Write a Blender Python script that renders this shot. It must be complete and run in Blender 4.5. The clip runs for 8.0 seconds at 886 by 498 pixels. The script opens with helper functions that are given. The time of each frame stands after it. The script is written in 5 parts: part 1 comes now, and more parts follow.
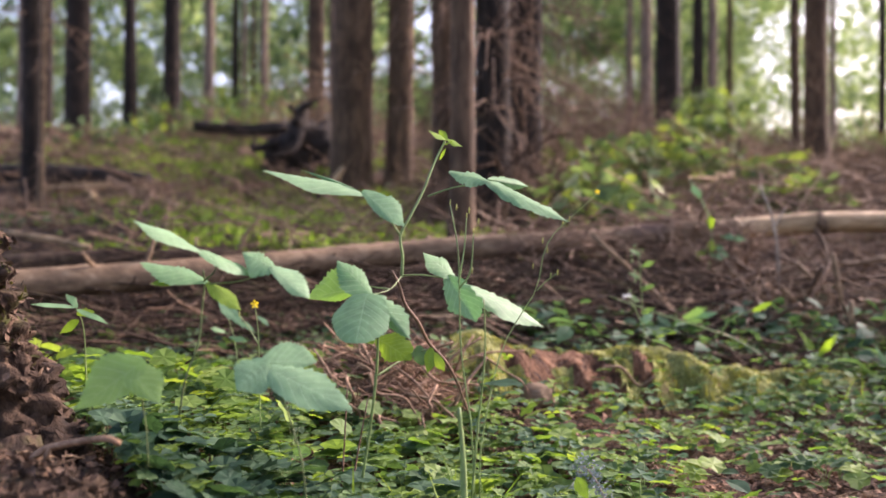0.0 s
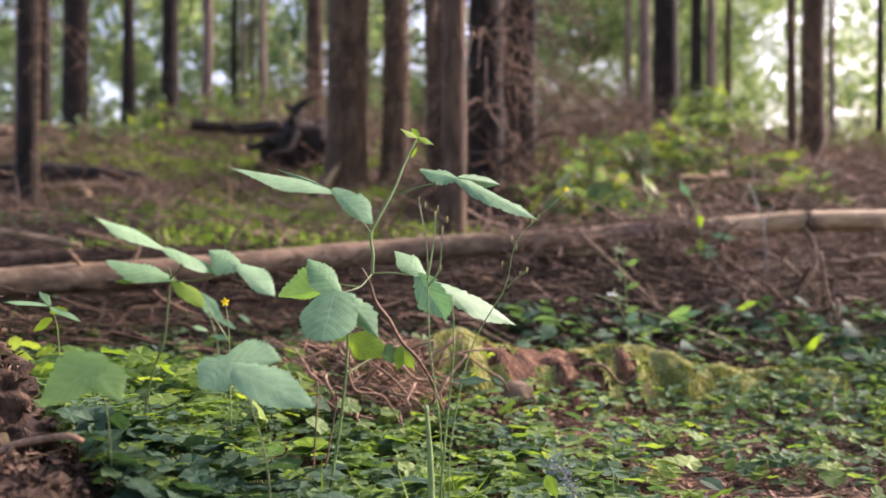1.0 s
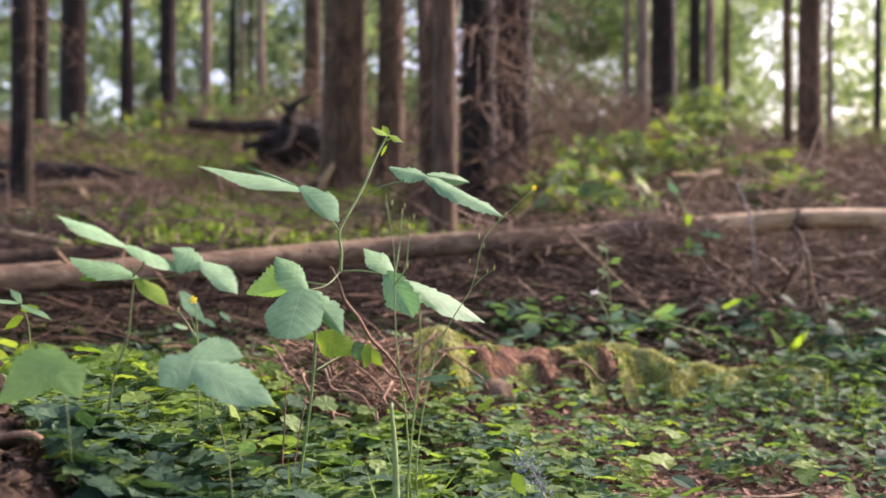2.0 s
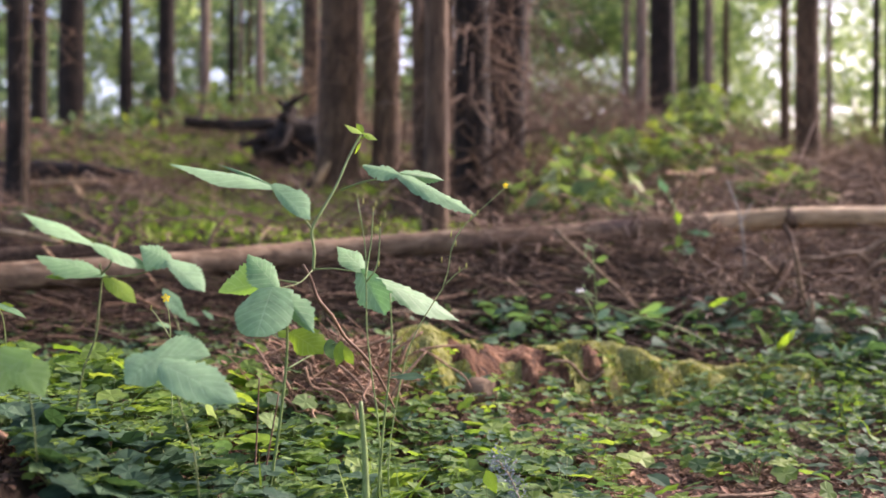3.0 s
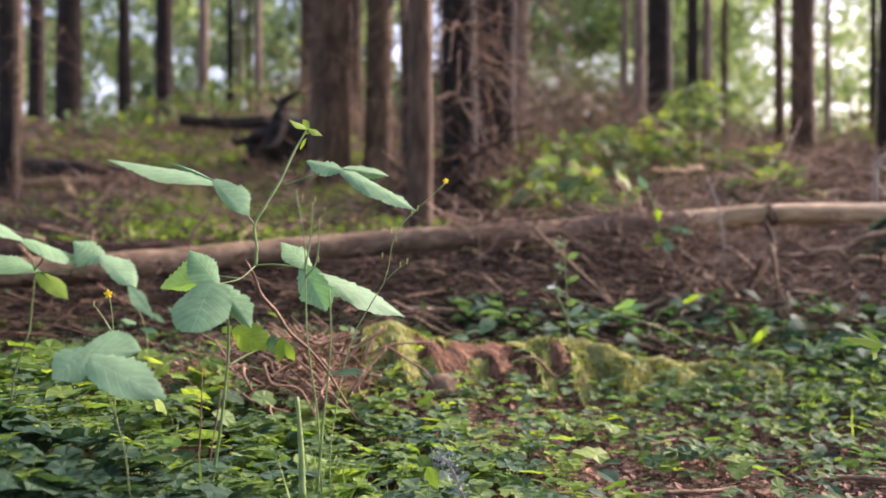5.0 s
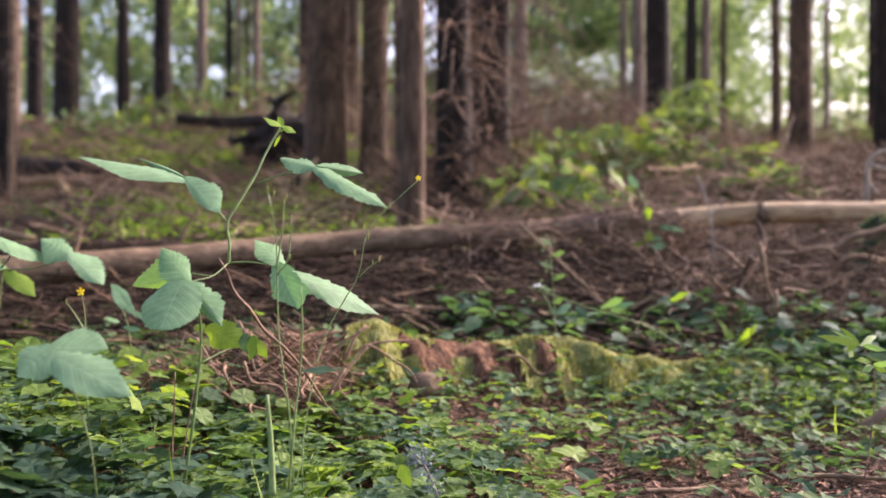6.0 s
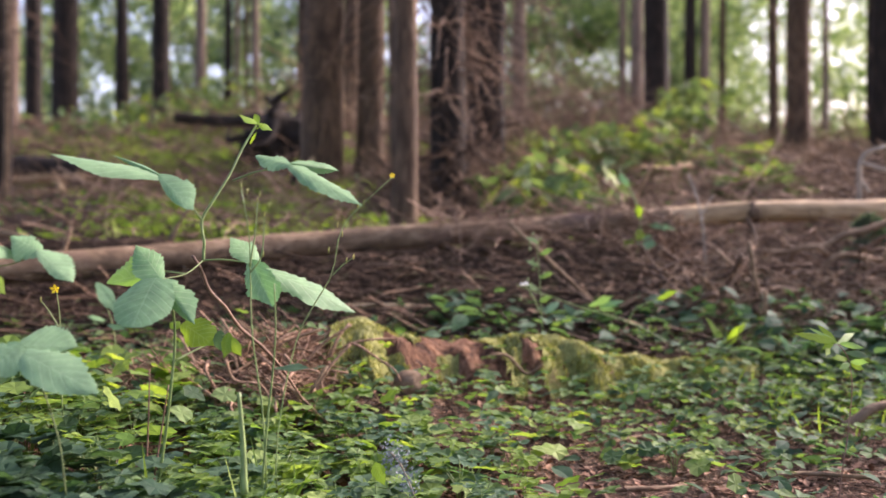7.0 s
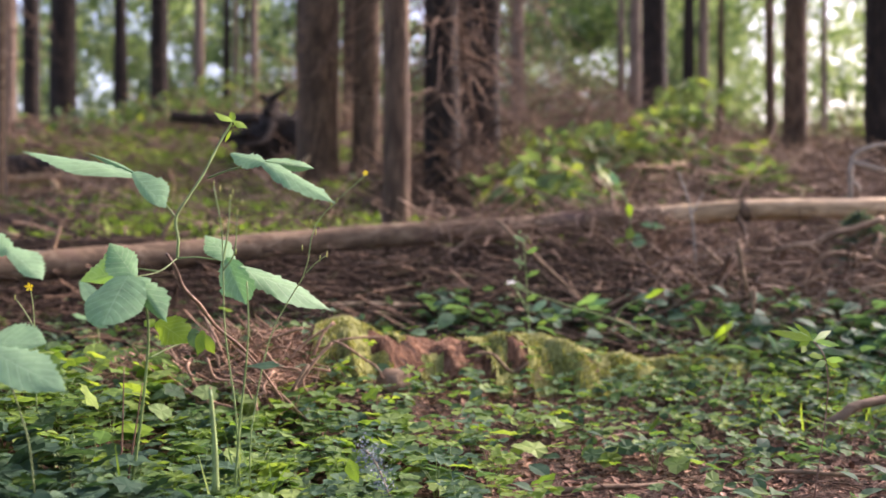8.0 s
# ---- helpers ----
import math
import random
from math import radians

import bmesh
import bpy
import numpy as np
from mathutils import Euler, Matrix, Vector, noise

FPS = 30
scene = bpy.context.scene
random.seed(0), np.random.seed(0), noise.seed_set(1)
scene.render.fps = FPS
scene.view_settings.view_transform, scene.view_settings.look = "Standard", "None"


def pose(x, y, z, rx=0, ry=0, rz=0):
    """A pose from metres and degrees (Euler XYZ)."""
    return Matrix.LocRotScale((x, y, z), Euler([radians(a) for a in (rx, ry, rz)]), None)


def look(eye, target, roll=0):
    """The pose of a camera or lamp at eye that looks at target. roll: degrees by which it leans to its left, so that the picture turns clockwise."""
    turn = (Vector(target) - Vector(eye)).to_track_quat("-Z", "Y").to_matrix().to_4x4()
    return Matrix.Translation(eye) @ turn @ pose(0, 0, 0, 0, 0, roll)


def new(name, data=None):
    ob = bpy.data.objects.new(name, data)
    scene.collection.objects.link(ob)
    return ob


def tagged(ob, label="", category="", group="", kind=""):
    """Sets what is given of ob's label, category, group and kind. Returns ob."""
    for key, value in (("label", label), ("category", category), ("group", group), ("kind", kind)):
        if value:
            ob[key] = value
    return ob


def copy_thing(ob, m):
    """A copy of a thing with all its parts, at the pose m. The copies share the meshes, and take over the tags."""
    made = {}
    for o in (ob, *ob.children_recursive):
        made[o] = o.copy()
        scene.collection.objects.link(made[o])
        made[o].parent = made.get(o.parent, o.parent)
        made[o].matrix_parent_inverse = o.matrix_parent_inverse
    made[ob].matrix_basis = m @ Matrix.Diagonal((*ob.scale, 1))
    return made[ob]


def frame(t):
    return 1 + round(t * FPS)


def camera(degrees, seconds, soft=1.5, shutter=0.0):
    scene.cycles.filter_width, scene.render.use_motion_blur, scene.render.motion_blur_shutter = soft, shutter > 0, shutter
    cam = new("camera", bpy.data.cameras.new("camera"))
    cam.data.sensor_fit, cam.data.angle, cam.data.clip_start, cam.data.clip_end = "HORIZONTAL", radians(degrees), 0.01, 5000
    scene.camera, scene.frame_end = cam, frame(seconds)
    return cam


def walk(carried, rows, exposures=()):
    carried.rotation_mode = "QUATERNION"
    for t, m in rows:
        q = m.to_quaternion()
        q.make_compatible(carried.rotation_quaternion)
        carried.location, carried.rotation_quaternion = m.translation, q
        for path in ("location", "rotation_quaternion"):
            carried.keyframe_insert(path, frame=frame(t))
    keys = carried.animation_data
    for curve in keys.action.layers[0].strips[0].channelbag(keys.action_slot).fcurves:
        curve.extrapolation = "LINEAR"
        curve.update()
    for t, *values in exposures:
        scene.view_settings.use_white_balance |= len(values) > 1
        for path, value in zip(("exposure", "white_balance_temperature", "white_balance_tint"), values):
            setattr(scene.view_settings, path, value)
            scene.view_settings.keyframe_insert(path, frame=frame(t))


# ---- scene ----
# camera: a short slide to the right, close over the forest floor
LENS = 50.0
cam = camera(LENS, 8.0, 1.6)
cam.data.dof.use_dof = True
cam.data.dof.focus_distance = 1.37
cam.data.dof.aperture_fstop = 3.4
METRES, EYE, DEEP = 0.30, 0.36, 1.56
ROWS = [
    (0.0, 0.0, 0.0, 0.0, -0.0, 0.13, -0.2),
    (0.5, 0.0575, -0.0014, -0.0013, 0.01, 0.1, -0.2),
    (1.0, 0.1315, -0.0014, -0.0037, -0.02, 0.02, -0.21),
    (1.5, 0.1978, -0.001, -0.0054, -0.02, -0.04, -0.22),
    (2.0, 0.2721, -0.0004, -0.0067, -0.04, -0.11, -0.22),
    (3.5, 0.4538, 0.003, -0.0104, -0.02, -0.31, -0.22),
    (4.0, 0.5206, 0.0036, -0.0133, 0.02, -0.37, -0.18),
    (4.5, 0.5857, 0.0049, -0.0161, 0.06, -0.42, -0.16),
    (5.0, 0.6557, 0.0063, -0.0182, 0.09, -0.44, -0.15),
    (6.5, 0.8288, 0.0185, -0.0285, 0.08, -0.58, -0.15),
    (7.0, 0.8856, 0.019, -0.0314, 0.09, -0.62, -0.14),
    (7.5, 0.9374, 0.0204, -0.0347, 0.09, -0.66, -0.12),
    (8.0, 0.9984, 0.0207, -0.0382, 0.06, -0.69, -0.12),
]
walk(cam, [(t, pose(METRES * x, METRES * DEEP * y, EYE + METRES * z, 90 + pitch / DEEP, roll, yaw / DEEP))
           for t, x, y, z, yaw, pitch, roll in ROWS], exposures=[(0.0, 1.51, 6560, 34), (8.0, 1.51, 6560, 34)])

# ---- light ----
SUN_UP, SUN_ROUND = 33.0, 57.0  # degrees above the horizon, degrees from ahead towards the right
world = bpy.data.worlds.new("sky")
scene.world = world
world.use_nodes = True
wt = world.node_tree
wt.nodes.clear()
sky = wt.nodes.new("ShaderNodeTexSky")
sky.sky_type, sky.sun_disc = "NISHITA", False
sky.sun_elevation, sky.sun_rotation = radians(SUN_UP), radians(SUN_ROUND)
sky.air_density, sky.dust_density, sky.ozone_density = 1.0, 3.0, 0.6
back = wt.nodes.new("ShaderNodeBackground")
back.inputs["Strength"].default_value = 0.15
wout = wt.nodes.new("ShaderNodeOutputWorld")
wt.links.new(sky.outputs[0], back.inputs[0])
wt.links.new(back.outputs[0], wout.inputs[0])
sun_data = bpy.data.lights.new("sun", "SUN")
sun_data.energy, sun_data.angle, sun_data.color = 3.3, radians(12), (1.0, 0.95, 0.86)
sun = new("sun", sun_data)
sun_way = Vector((math.sin(radians(SUN_ROUND)) * math.cos(radians(SUN_UP)),
                  math.cos(radians(SUN_ROUND)) * math.cos(radians(SUN_UP)), math.sin(radians(SUN_UP))))
sun.matrix_world = look(sun_way * 60, (0, 0, 0))


# ---- materials ----
def nodes_of(name):
    m = bpy.data.materials.new(name)
    m.use_nodes = True
    nt = m.node_tree
    nt.nodes.clear()
    return m, nt, nt.nodes.new("ShaderNodeOutputMaterial")


def ramp(nt, fac, stops):
    r = nt.nodes.new("ShaderNodeValToRGB")
    e = r.color_ramp.elements
    while len(e) < len(stops):
        e.new(0.5)
    for k, (p, c) in enumerate(stops):
        e[k].position, e[k].color = p, (*c, 1)
    nt.links.new(fac, r.inputs[0])
    return r.outputs[0]


def noise_tex(nt, scale, detail=4.0, rough=0.55, stretch=None, distort=0.0):
    co = nt.nodes.new("ShaderNodeTexCoord")
    out = co.outputs["Object"]
    if stretch:
        mp = nt.nodes.new("ShaderNodeMapping")
        mp.inputs["Scale"].default_value = stretch
        nt.links.new(out, mp.inputs[0])
        out = mp.outputs[0]
    n = nt.nodes.new("ShaderNodeTexNoise")
    n.inputs["Scale"].default_value, n.inputs["Detail"].default_value = scale, detail
    n.inputs["Roughness"].default_value, n.inputs["Distortion"].default_value = rough, distort
    nt.links.new(out, n.inputs["Vector"])
    return n.outputs[0]


def mixed(nt, a, b, fac, mode="MIX"):
    m = nt.nodes.new("ShaderNodeMix")
    m.data_type, m.blend_type = "RGBA", mode
    for sock, v in ((m.inputs[0], fac), (m.inputs[6], a), (m.inputs[7], b)):
        if isinstance(v, (int, float)):
            sock.default_value = v
        elif isinstance(v, tuple):
            sock.default_value = (*v, 1)
        else:
            nt.links.new(v, sock)
    return m.outputs[2]


def bumped(nt, height, strength, distance):
    b = nt.nodes.new("ShaderNodeBump")
    b.inputs["Strength"].default_value, b.inputs["Distance"].default_value = strength, distance
    nt.links.new(height, b.inputs["Height"])
    return b.outputs[0]


def principled(nt, colour, rough=0.8, normal=None, spec=0.4):
    p = nt.nodes.new("ShaderNodeBsdfPrincipled")
    if isinstance(colour, tuple):
        p.inputs["Base Color"].default_value = (*colour, 1)
    else:
        nt.links.new(colour, p.inputs["Base Color"])
    p.inputs["Roughness"].default_value = rough
    p.inputs["Specular IOR Level"].default_value = spec
    if normal is not None:
        nt.links.new(normal, p.inputs["Normal"])
    return p


def rough_matter(name, dark, mid, light, scale, stretch=None, rough=0.85, bump=0.6, depth=0.01, patch=None, island=False):
    """Bark, soil, dead wood: two scales of noise, an optional second colour in patches, relief."""
    m, nt, out = nodes_of(name)
    fine = noise_tex(nt, scale, 6, 0.65, stretch, 0.4)
    col = ramp(nt, fine, [(0.28, dark), (0.52, mid), (0.74, light)])
    if patch:
        where = ramp(nt, noise_tex(nt, patch[1], 5, 0.6), [(patch[2], (0, 0, 0)), (patch[2] + 0.12, (1, 1, 1))])
        col = mixed(nt, col, patch[0], where)
    broad = ramp(nt, noise_tex(nt, scale * 0.13, 3), [(0.3, (0.62, 0.62, 0.62)), (0.7, (1.25, 1.22, 1.18))])
    col = mixed(nt, col, broad, 1.0, "MULTIPLY")
    if island:
        g = nt.nodes.new("ShaderNodeNewGeometry")
        col = mixed(nt, col, ramp(nt, g.outputs["Random Per Island"], [(0.0, (0.4, 0.37, 0.35)), (0.6, (1.1, 1.08, 1.05)), (0.9, (1.7, 1.68, 1.66)), (1.0, (2.3, 2.35, 2.4))]), 1.0, "MULTIPLY")
    p = principled(nt, col, rough, bumped(nt, fine, bump, depth), 0.25)
    nt.links.new(p.outputs[0], out.inputs[0])
    return m


def leaf_matter(name, stops, through_light, rough=0.45, vary="island", vein=False, share=0.4, scale=60, spec=0.45, mottle=0.26):
    """Leaves: colour by piece, mottling, light passing through the blade."""
    m, nt, out = nodes_of(name)
    if vary == "island":
        g = nt.nodes.new("ShaderNodeNewGeometry")
        rnd = g.outputs["Random Per Island"]
    else:
        o = nt.nodes.new("ShaderNodeObjectInfo")
        rnd = o.outputs["Random"]
    col = ramp(nt, rnd, stops)
    fine = noise_tex(nt, scale, 4)
    col = mixed(nt, col, ramp(nt, fine, [(0.3, (1 - mottle, 1 - 0.95 * mottle, 1 - mottle)), (0.7, (1 + 0.75 * mottle, 1 + 0.75 * mottle, 1 + 0.6 * mottle))]), 1.0, "MULTIPLY")
    relief = fine
    if vein:
        uvn = nt.nodes.new("ShaderNodeTexCoord")
        sep = nt.nodes.new("ShaderNodeSeparateXYZ")
        nt.links.new(uvn.outputs["UV"], sep.inputs[0])

        def calc(op, a, b):
            q = nt.nodes.new("ShaderNodeMath")
            q.operation = op
            for k, val in enumerate((a, b)):
                if isinstance(val, (int, float)):
                    q.inputs[k].default_value = val
                else:
                    nt.links.new(val, q.inputs[k])
            return q.outputs[0]
        across = calc("ABSOLUTE", sep.outputs[1], 0)
        ribs = calc("PINGPONG", calc("SUBTRACT", calc("MULTIPLY", sep.outputs[0], 7.5), calc("MULTIPLY", across, 1.7)), 0.5)
        line = calc("MINIMUM", calc("MULTIPLY", ribs, 0.45), across)
        lines = ramp(nt, line, [(0.0, (1, 1, 1)), (0.045, (0, 0, 0))])
        col = mixed(nt, col, mixed(nt, col, (0.44, 0.57, 0.36), 0.25), lines)
        relief = mixed(nt, fine, lines, 0.6)
    p = principled(nt, col, rough, bumped(nt, relief, 1.15 * mottle, 0.002), spec)
    tr = nt.nodes.new("ShaderNodeBsdfTranslucent")
    nt.links.new(mixed(nt, col, through_light, 1.0, "MULTIPLY"), tr.inputs[0])
    mx = nt.nodes.new("ShaderNodeMixShader")
    mx.inputs[0].default_value = share
    nt.links.new(p.outputs[0], mx.inputs[1])
    nt.links.new(tr.outputs[0], mx.inputs[2])
    nt.links.new(mx.outputs[0], out.inputs[0])
    return m


BARK = rough_matter("spruce_bark", (0.026, 0.016, 0.009), (0.094, 0.060, 0.035), (0.21, 0.143, 0.086), 26, (1, 1, 0.22), bump=0.9, depth=0.012,
                    patch=((0.12, 0.10, 0.07), 2.2, 0.62))
# paler copy of the bark, sunlight on far trunks put into the colour
FAR_BARK = rough_matter("sun_pale_spruce_bark", (0.08, 0.056, 0.042), (0.21, 0.155, 0.115), (0.36, 0.28, 0.21), 14, (1, 1, 0.2), bump=0.6, depth=0.012)
# darker copy of the bark, deep shade of the branches put into the colour
SHADE_BARK = rough_matter("shade_dark_spruce_bark", (0.007, 0.005, 0.0035), (0.024, 0.0172, 0.012), (0.064, 0.048, 0.034), 24, (1, 1, 0.25), bump=0.9, depth=0.012)
LOG_BARK = rough_matter("fallen_log_bark", (0.068, 0.045, 0.026), (0.20, 0.136, 0.08), (0.37, 0.275, 0.175), 34, (0.35, 1, 1), bump=0.6, depth=0.006,
                        patch=((0.15, 0.095, 0.07), 3.0, 0.54))
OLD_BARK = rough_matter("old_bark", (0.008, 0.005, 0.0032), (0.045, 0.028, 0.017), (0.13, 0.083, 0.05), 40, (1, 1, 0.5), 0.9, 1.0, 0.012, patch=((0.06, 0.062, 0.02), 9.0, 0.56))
BARE_WOOD = rough_matter("stripped_wood", (0.20, 0.125, 0.058), (0.42, 0.295, 0.155), (0.62, 0.47, 0.29), 40, (0.15, 1, 1), 0.7, 0.5, 0.004,
                         patch=((0.13, 0.08, 0.05), 5.0, 0.56))
DEADWOOD = rough_matter("dead_twig", (0.09, 0.058, 0.034), (0.205, 0.139, 0.084), (0.33, 0.238, 0.15), 45, None, bump=0.4, depth=0.002, island=True)
DULL_TWIG = rough_matter("dull_dead_twig", (0.064, 0.041, 0.028), (0.168, 0.113, 0.076), (0.31, 0.222, 0.155), 45, None, bump=0.4, depth=0.002, island=True)
# darker twig colour, with the shade under the log worked in
SHADE_TWIG = rough_matter("shade_darkened_twig", (0.034, 0.021, 0.013), (0.10, 0.064, 0.04), (0.20, 0.134, 0.088), 45, None, bump=0.4, depth=0.002, island=True)
GREY_WOOD = rough_matter("weathered_grey_twig", (0.17, 0.14, 0.105), (0.32, 0.275, 0.21), (0.48, 0.42, 0.34), 60, None, bump=0.3, depth=0.002)
SOIL = rough_matter("forest_soil", (0.016, 0.010, 0.007), (0.062, 0.040, 0.025), (0.15, 0.105, 0.066), 38, None, 0.95, 1.0, 0.02,
                    patch=((0.075, 0.11, 0.02), 1.1, 0.55))
LITTER = rough_matter("needle_litter", (0.07, 0.037, 0.023), (0.185, 0.105, 0.066), (0.335, 0.22, 0.15), 60, None, bump=0.3, depth=0.002, island=True)
CRUMB = rough_matter("bark_crumbs", (0.02, 0.013, 0.009), (0.07, 0.044, 0.028), (0.17, 0.112, 0.075), 60, None, 0.9, 0.4, 0.003, island=True)
RED_TWIG = rough_matter("reddish_dry_twig", (0.11, 0.066, 0.04), (0.255, 0.163, 0.103), (0.43, 0.305, 0.21), 70, None, 0.85, 0.3, 0.002, island=True)
ROTTEN = rough_matter("rotten_red_wood", (0.012, 0.006, 0.004), (0.175, 0.086, 0.045), (0.46, 0.27, 0.16), 42, (1, 1, 0.25), 0.95, 1.0, 0.04, patch=((0.02, 0.012, 0.008), 22.0, 0.56))
MOSS = rough_matter("moss_bed", (0.06, 0.07, 0.02), (0.18, 0.19, 0.055), (0.34, 0.345, 0.12), 90, None, 0.95, 0.8, 0.006,
                    patch=((0.15, 0.085, 0.05), 7.0, 0.6))
MOSS_LEAF = leaf_matter("moss_tuft", [(0.0, (0.095, 0.12, 0.035)), (0.5, (0.225, 0.235, 0.07)), (1.0, (0.38, 0.38, 0.15))], (1.4, 1.35, 0.6), 0.8, share=0.35, spec=0.2)
OLD_MOSS = leaf_matter("dull_bark_moss", [(0.0, (0.035, 0.035, 0.012)), (0.6, (0.075, 0.075, 0.025)), (1.0, (0.13, 0.125, 0.045))], (1.2, 1.2, 0.6), 0.85, share=0.2, spec=0.1)
GRASS_MOSS = leaf_matter("slope_moss", [(0.0, (0.11, 0.17, 0.03)), (0.5, (0.215, 0.33, 0.055)), (1.0, (0.34, 0.45, 0.10))], (1.3, 1.4, 0.5), 0.8, share=0.35, spec=0.2)
COVER = leaf_matter("sorrel_leaf", [(0.0, (0.046, 0.086, 0.044)), (0.35, (0.078, 0.14, 0.064)), (0.7, (0.115, 0.19, 0.077)), (1.0, (0.17, 0.25, 0.092))], (1.4, 1.5, 0.5), 0.68, spec=0.14)
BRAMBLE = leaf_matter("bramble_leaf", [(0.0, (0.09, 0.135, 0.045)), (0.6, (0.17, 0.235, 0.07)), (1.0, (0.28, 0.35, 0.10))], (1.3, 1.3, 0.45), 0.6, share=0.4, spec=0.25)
# duller, bluer copy of the bramble leaf with shade in its colour
BRAMBLE_DULL = leaf_matter("shade_toned_bramble_leaf", [(0.0, (0.06, 0.10, 0.055)), (0.6, (0.13, 0.19, 0.085)), (1.0, (0.22, 0.29, 0.14))], (1.2, 1.3, 0.6), 0.65, share=0.4, spec=0.1)
COVER_MID = leaf_matter("fresh_green_leaf", [(0.0, (0.10, 0.18, 0.055)), (0.5, (0.17, 0.265, 0.08)), (1.0, (0.26, 0.35, 0.11))], (1.4, 1.5, 0.45), 0.6, share=0.45, spec=0.2)
# ivy green taken darker, to put the shade on the left into the leaves
IVY = leaf_matter("shade_dark_ivy_leaf", [(0.0, (0.022, 0.050, 0.032)), (0.6, (0.042, 0.086, 0.052)), (1.0, (0.070, 0.125, 0.068))], (1.2, 1.4, 0.6), 0.62, share=0.3, spec=0.12)
# archangel's own bluish green, also the shaded tone of the sorrel
COVER_BLUE = leaf_matter("archangel_and_shade_leaf", [(0.0, (0.046, 0.09, 0.056)), (0.5, (0.072, 0.132, 0.08)), (1.0, (0.108, 0.178, 0.105))], (1.3, 1.5, 0.6), 0.66, spec=0.16)
# lime green, also the lit tone of the sorrel
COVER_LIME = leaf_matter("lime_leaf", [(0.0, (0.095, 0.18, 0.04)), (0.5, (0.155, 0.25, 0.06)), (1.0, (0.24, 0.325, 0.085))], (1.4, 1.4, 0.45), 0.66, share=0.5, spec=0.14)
RASP = leaf_matter("raspberry_leaf", [(0.0, (0.148, 0.278, 0.132)), (1.0, (0.205, 0.343, 0.186))], (0.95, 1.35, 0.5), 0.55, vary="object", scale=70, spec=0.22, vein=True, share=0.3, mottle=0.18)
MID_LEAF = leaf_matter("soft_green_leaf", [(0.0, (0.2, 0.34, 0.09)), (1.0, (0.26, 0.41, 0.13))], (1.2, 1.4, 0.4), 0.5, vary="object", share=0.4, vein=True, spec=0.35, mottle=0.12)
RASP_LIME = leaf_matter("young_raspberry_leaf", [(0.0, (0.175, 0.29, 0.045)), (1.0, (0.245, 0.36, 0.065))], (1.3, 1.35, 0.3), 0.6, vary="object", share=0.5, vein=True, mottle=0.14, spec=0.12)
STEM = leaf_matter("green_stem", [(0.0, (0.17, 0.25, 0.08)), (1.0, (0.24, 0.33, 0.12))], (1.2, 1.3, 0.5), 0.5, vary="object", share=0.15)
STEM_OLIVE = leaf_matter("dull_olive_stem", [(0.0, (0.11, 0.15, 0.05)), (1.0, (0.16, 0.20, 0.07))], (1.2, 1.3, 0.5), 0.6, vary="object", share=0.1)
BUD = leaf_matter("yellowish_bud", [(0.0, (0.30, 0.34, 0.08)), (1.0, (0.42, 0.40, 0.10))], (1.2, 1.2, 0.4), 0.6, vary="object", share=0.2)
STEM_BROWN = rough_matter("brown_stem", (0.10, 0.055, 0.036), (0.21, 0.125, 0.085), (0.33, 0.215, 0.15), 90, None, 0.6, 0.3, 0.001)
PETAL = leaf_matter("yellow_petal", [(0.0, (0.72, 0.58, 0.03)), (1.0, (0.82, 0.68, 0.05))], (1.2, 1.1, 0.4), 0.5, vary="object", share=0.35)
FLUFF = leaf_matter("white_fluff", [(0.0, (0.75, 0.76, 0.74)), (1.0, (0.8, 0.8, 0.8))], (1, 1, 1), 0.8, vary="object", share=0.3)
LICHEN = leaf_matter("lichen", [(0.0, (0.15, 0.185, 0.185)), (1.0, (0.30, 0.34, 0.35))], (1, 1, 1), 0.9, share=0.1, spec=0.1)
# leaf colours raised and greyed to carry distant sun and haze
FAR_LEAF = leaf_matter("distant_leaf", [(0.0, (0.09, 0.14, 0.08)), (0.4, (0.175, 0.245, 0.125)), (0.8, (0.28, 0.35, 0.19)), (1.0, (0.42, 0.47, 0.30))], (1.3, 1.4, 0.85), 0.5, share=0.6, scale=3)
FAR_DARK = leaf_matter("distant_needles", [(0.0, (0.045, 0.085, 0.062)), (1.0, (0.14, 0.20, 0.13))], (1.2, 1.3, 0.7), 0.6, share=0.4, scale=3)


# ---- building helpers ----
RNG = np.random.default_rng(7)
BASEY = [-400, -3, 0, 1.2, 1.7, 2.2, 2.8, 3.4, 4.0, 4.4, 6.3, 7.5, 9, 12, 15, 17, 20, 30, 60, 600]
BASEZ = [-4, -0.06, -0.06, -0.02, -0.07, -0.03, 0.07, 0.2, 0.34, 0.42, 0.56, 0.66, 0.94, 1.58, 2.08, 2.3, 2.25, 1.3, -1, -4]


def waves(x, y):
    """A cheap smooth noise on the plan."""
    s = 0.0
    for a, b, c, w in ((1.3, 0.7, 0.4, 1.0), (-0.9, 1.7, 2.1, 0.8), (2.9, -2.3, 1.1, 0.45), (4.7, 3.9, 5.2, 0.3), (-7.1, 8.3, 0.7, 0.18), (13.0, 11.0, 3.3, 0.1), (-23.0, 19.0, 1.9, 0.06)):
        s = s + w * np.sin(a * x + b * y + c + 0.7 * np.sin(b * x - a * y))
    return s / 1.6


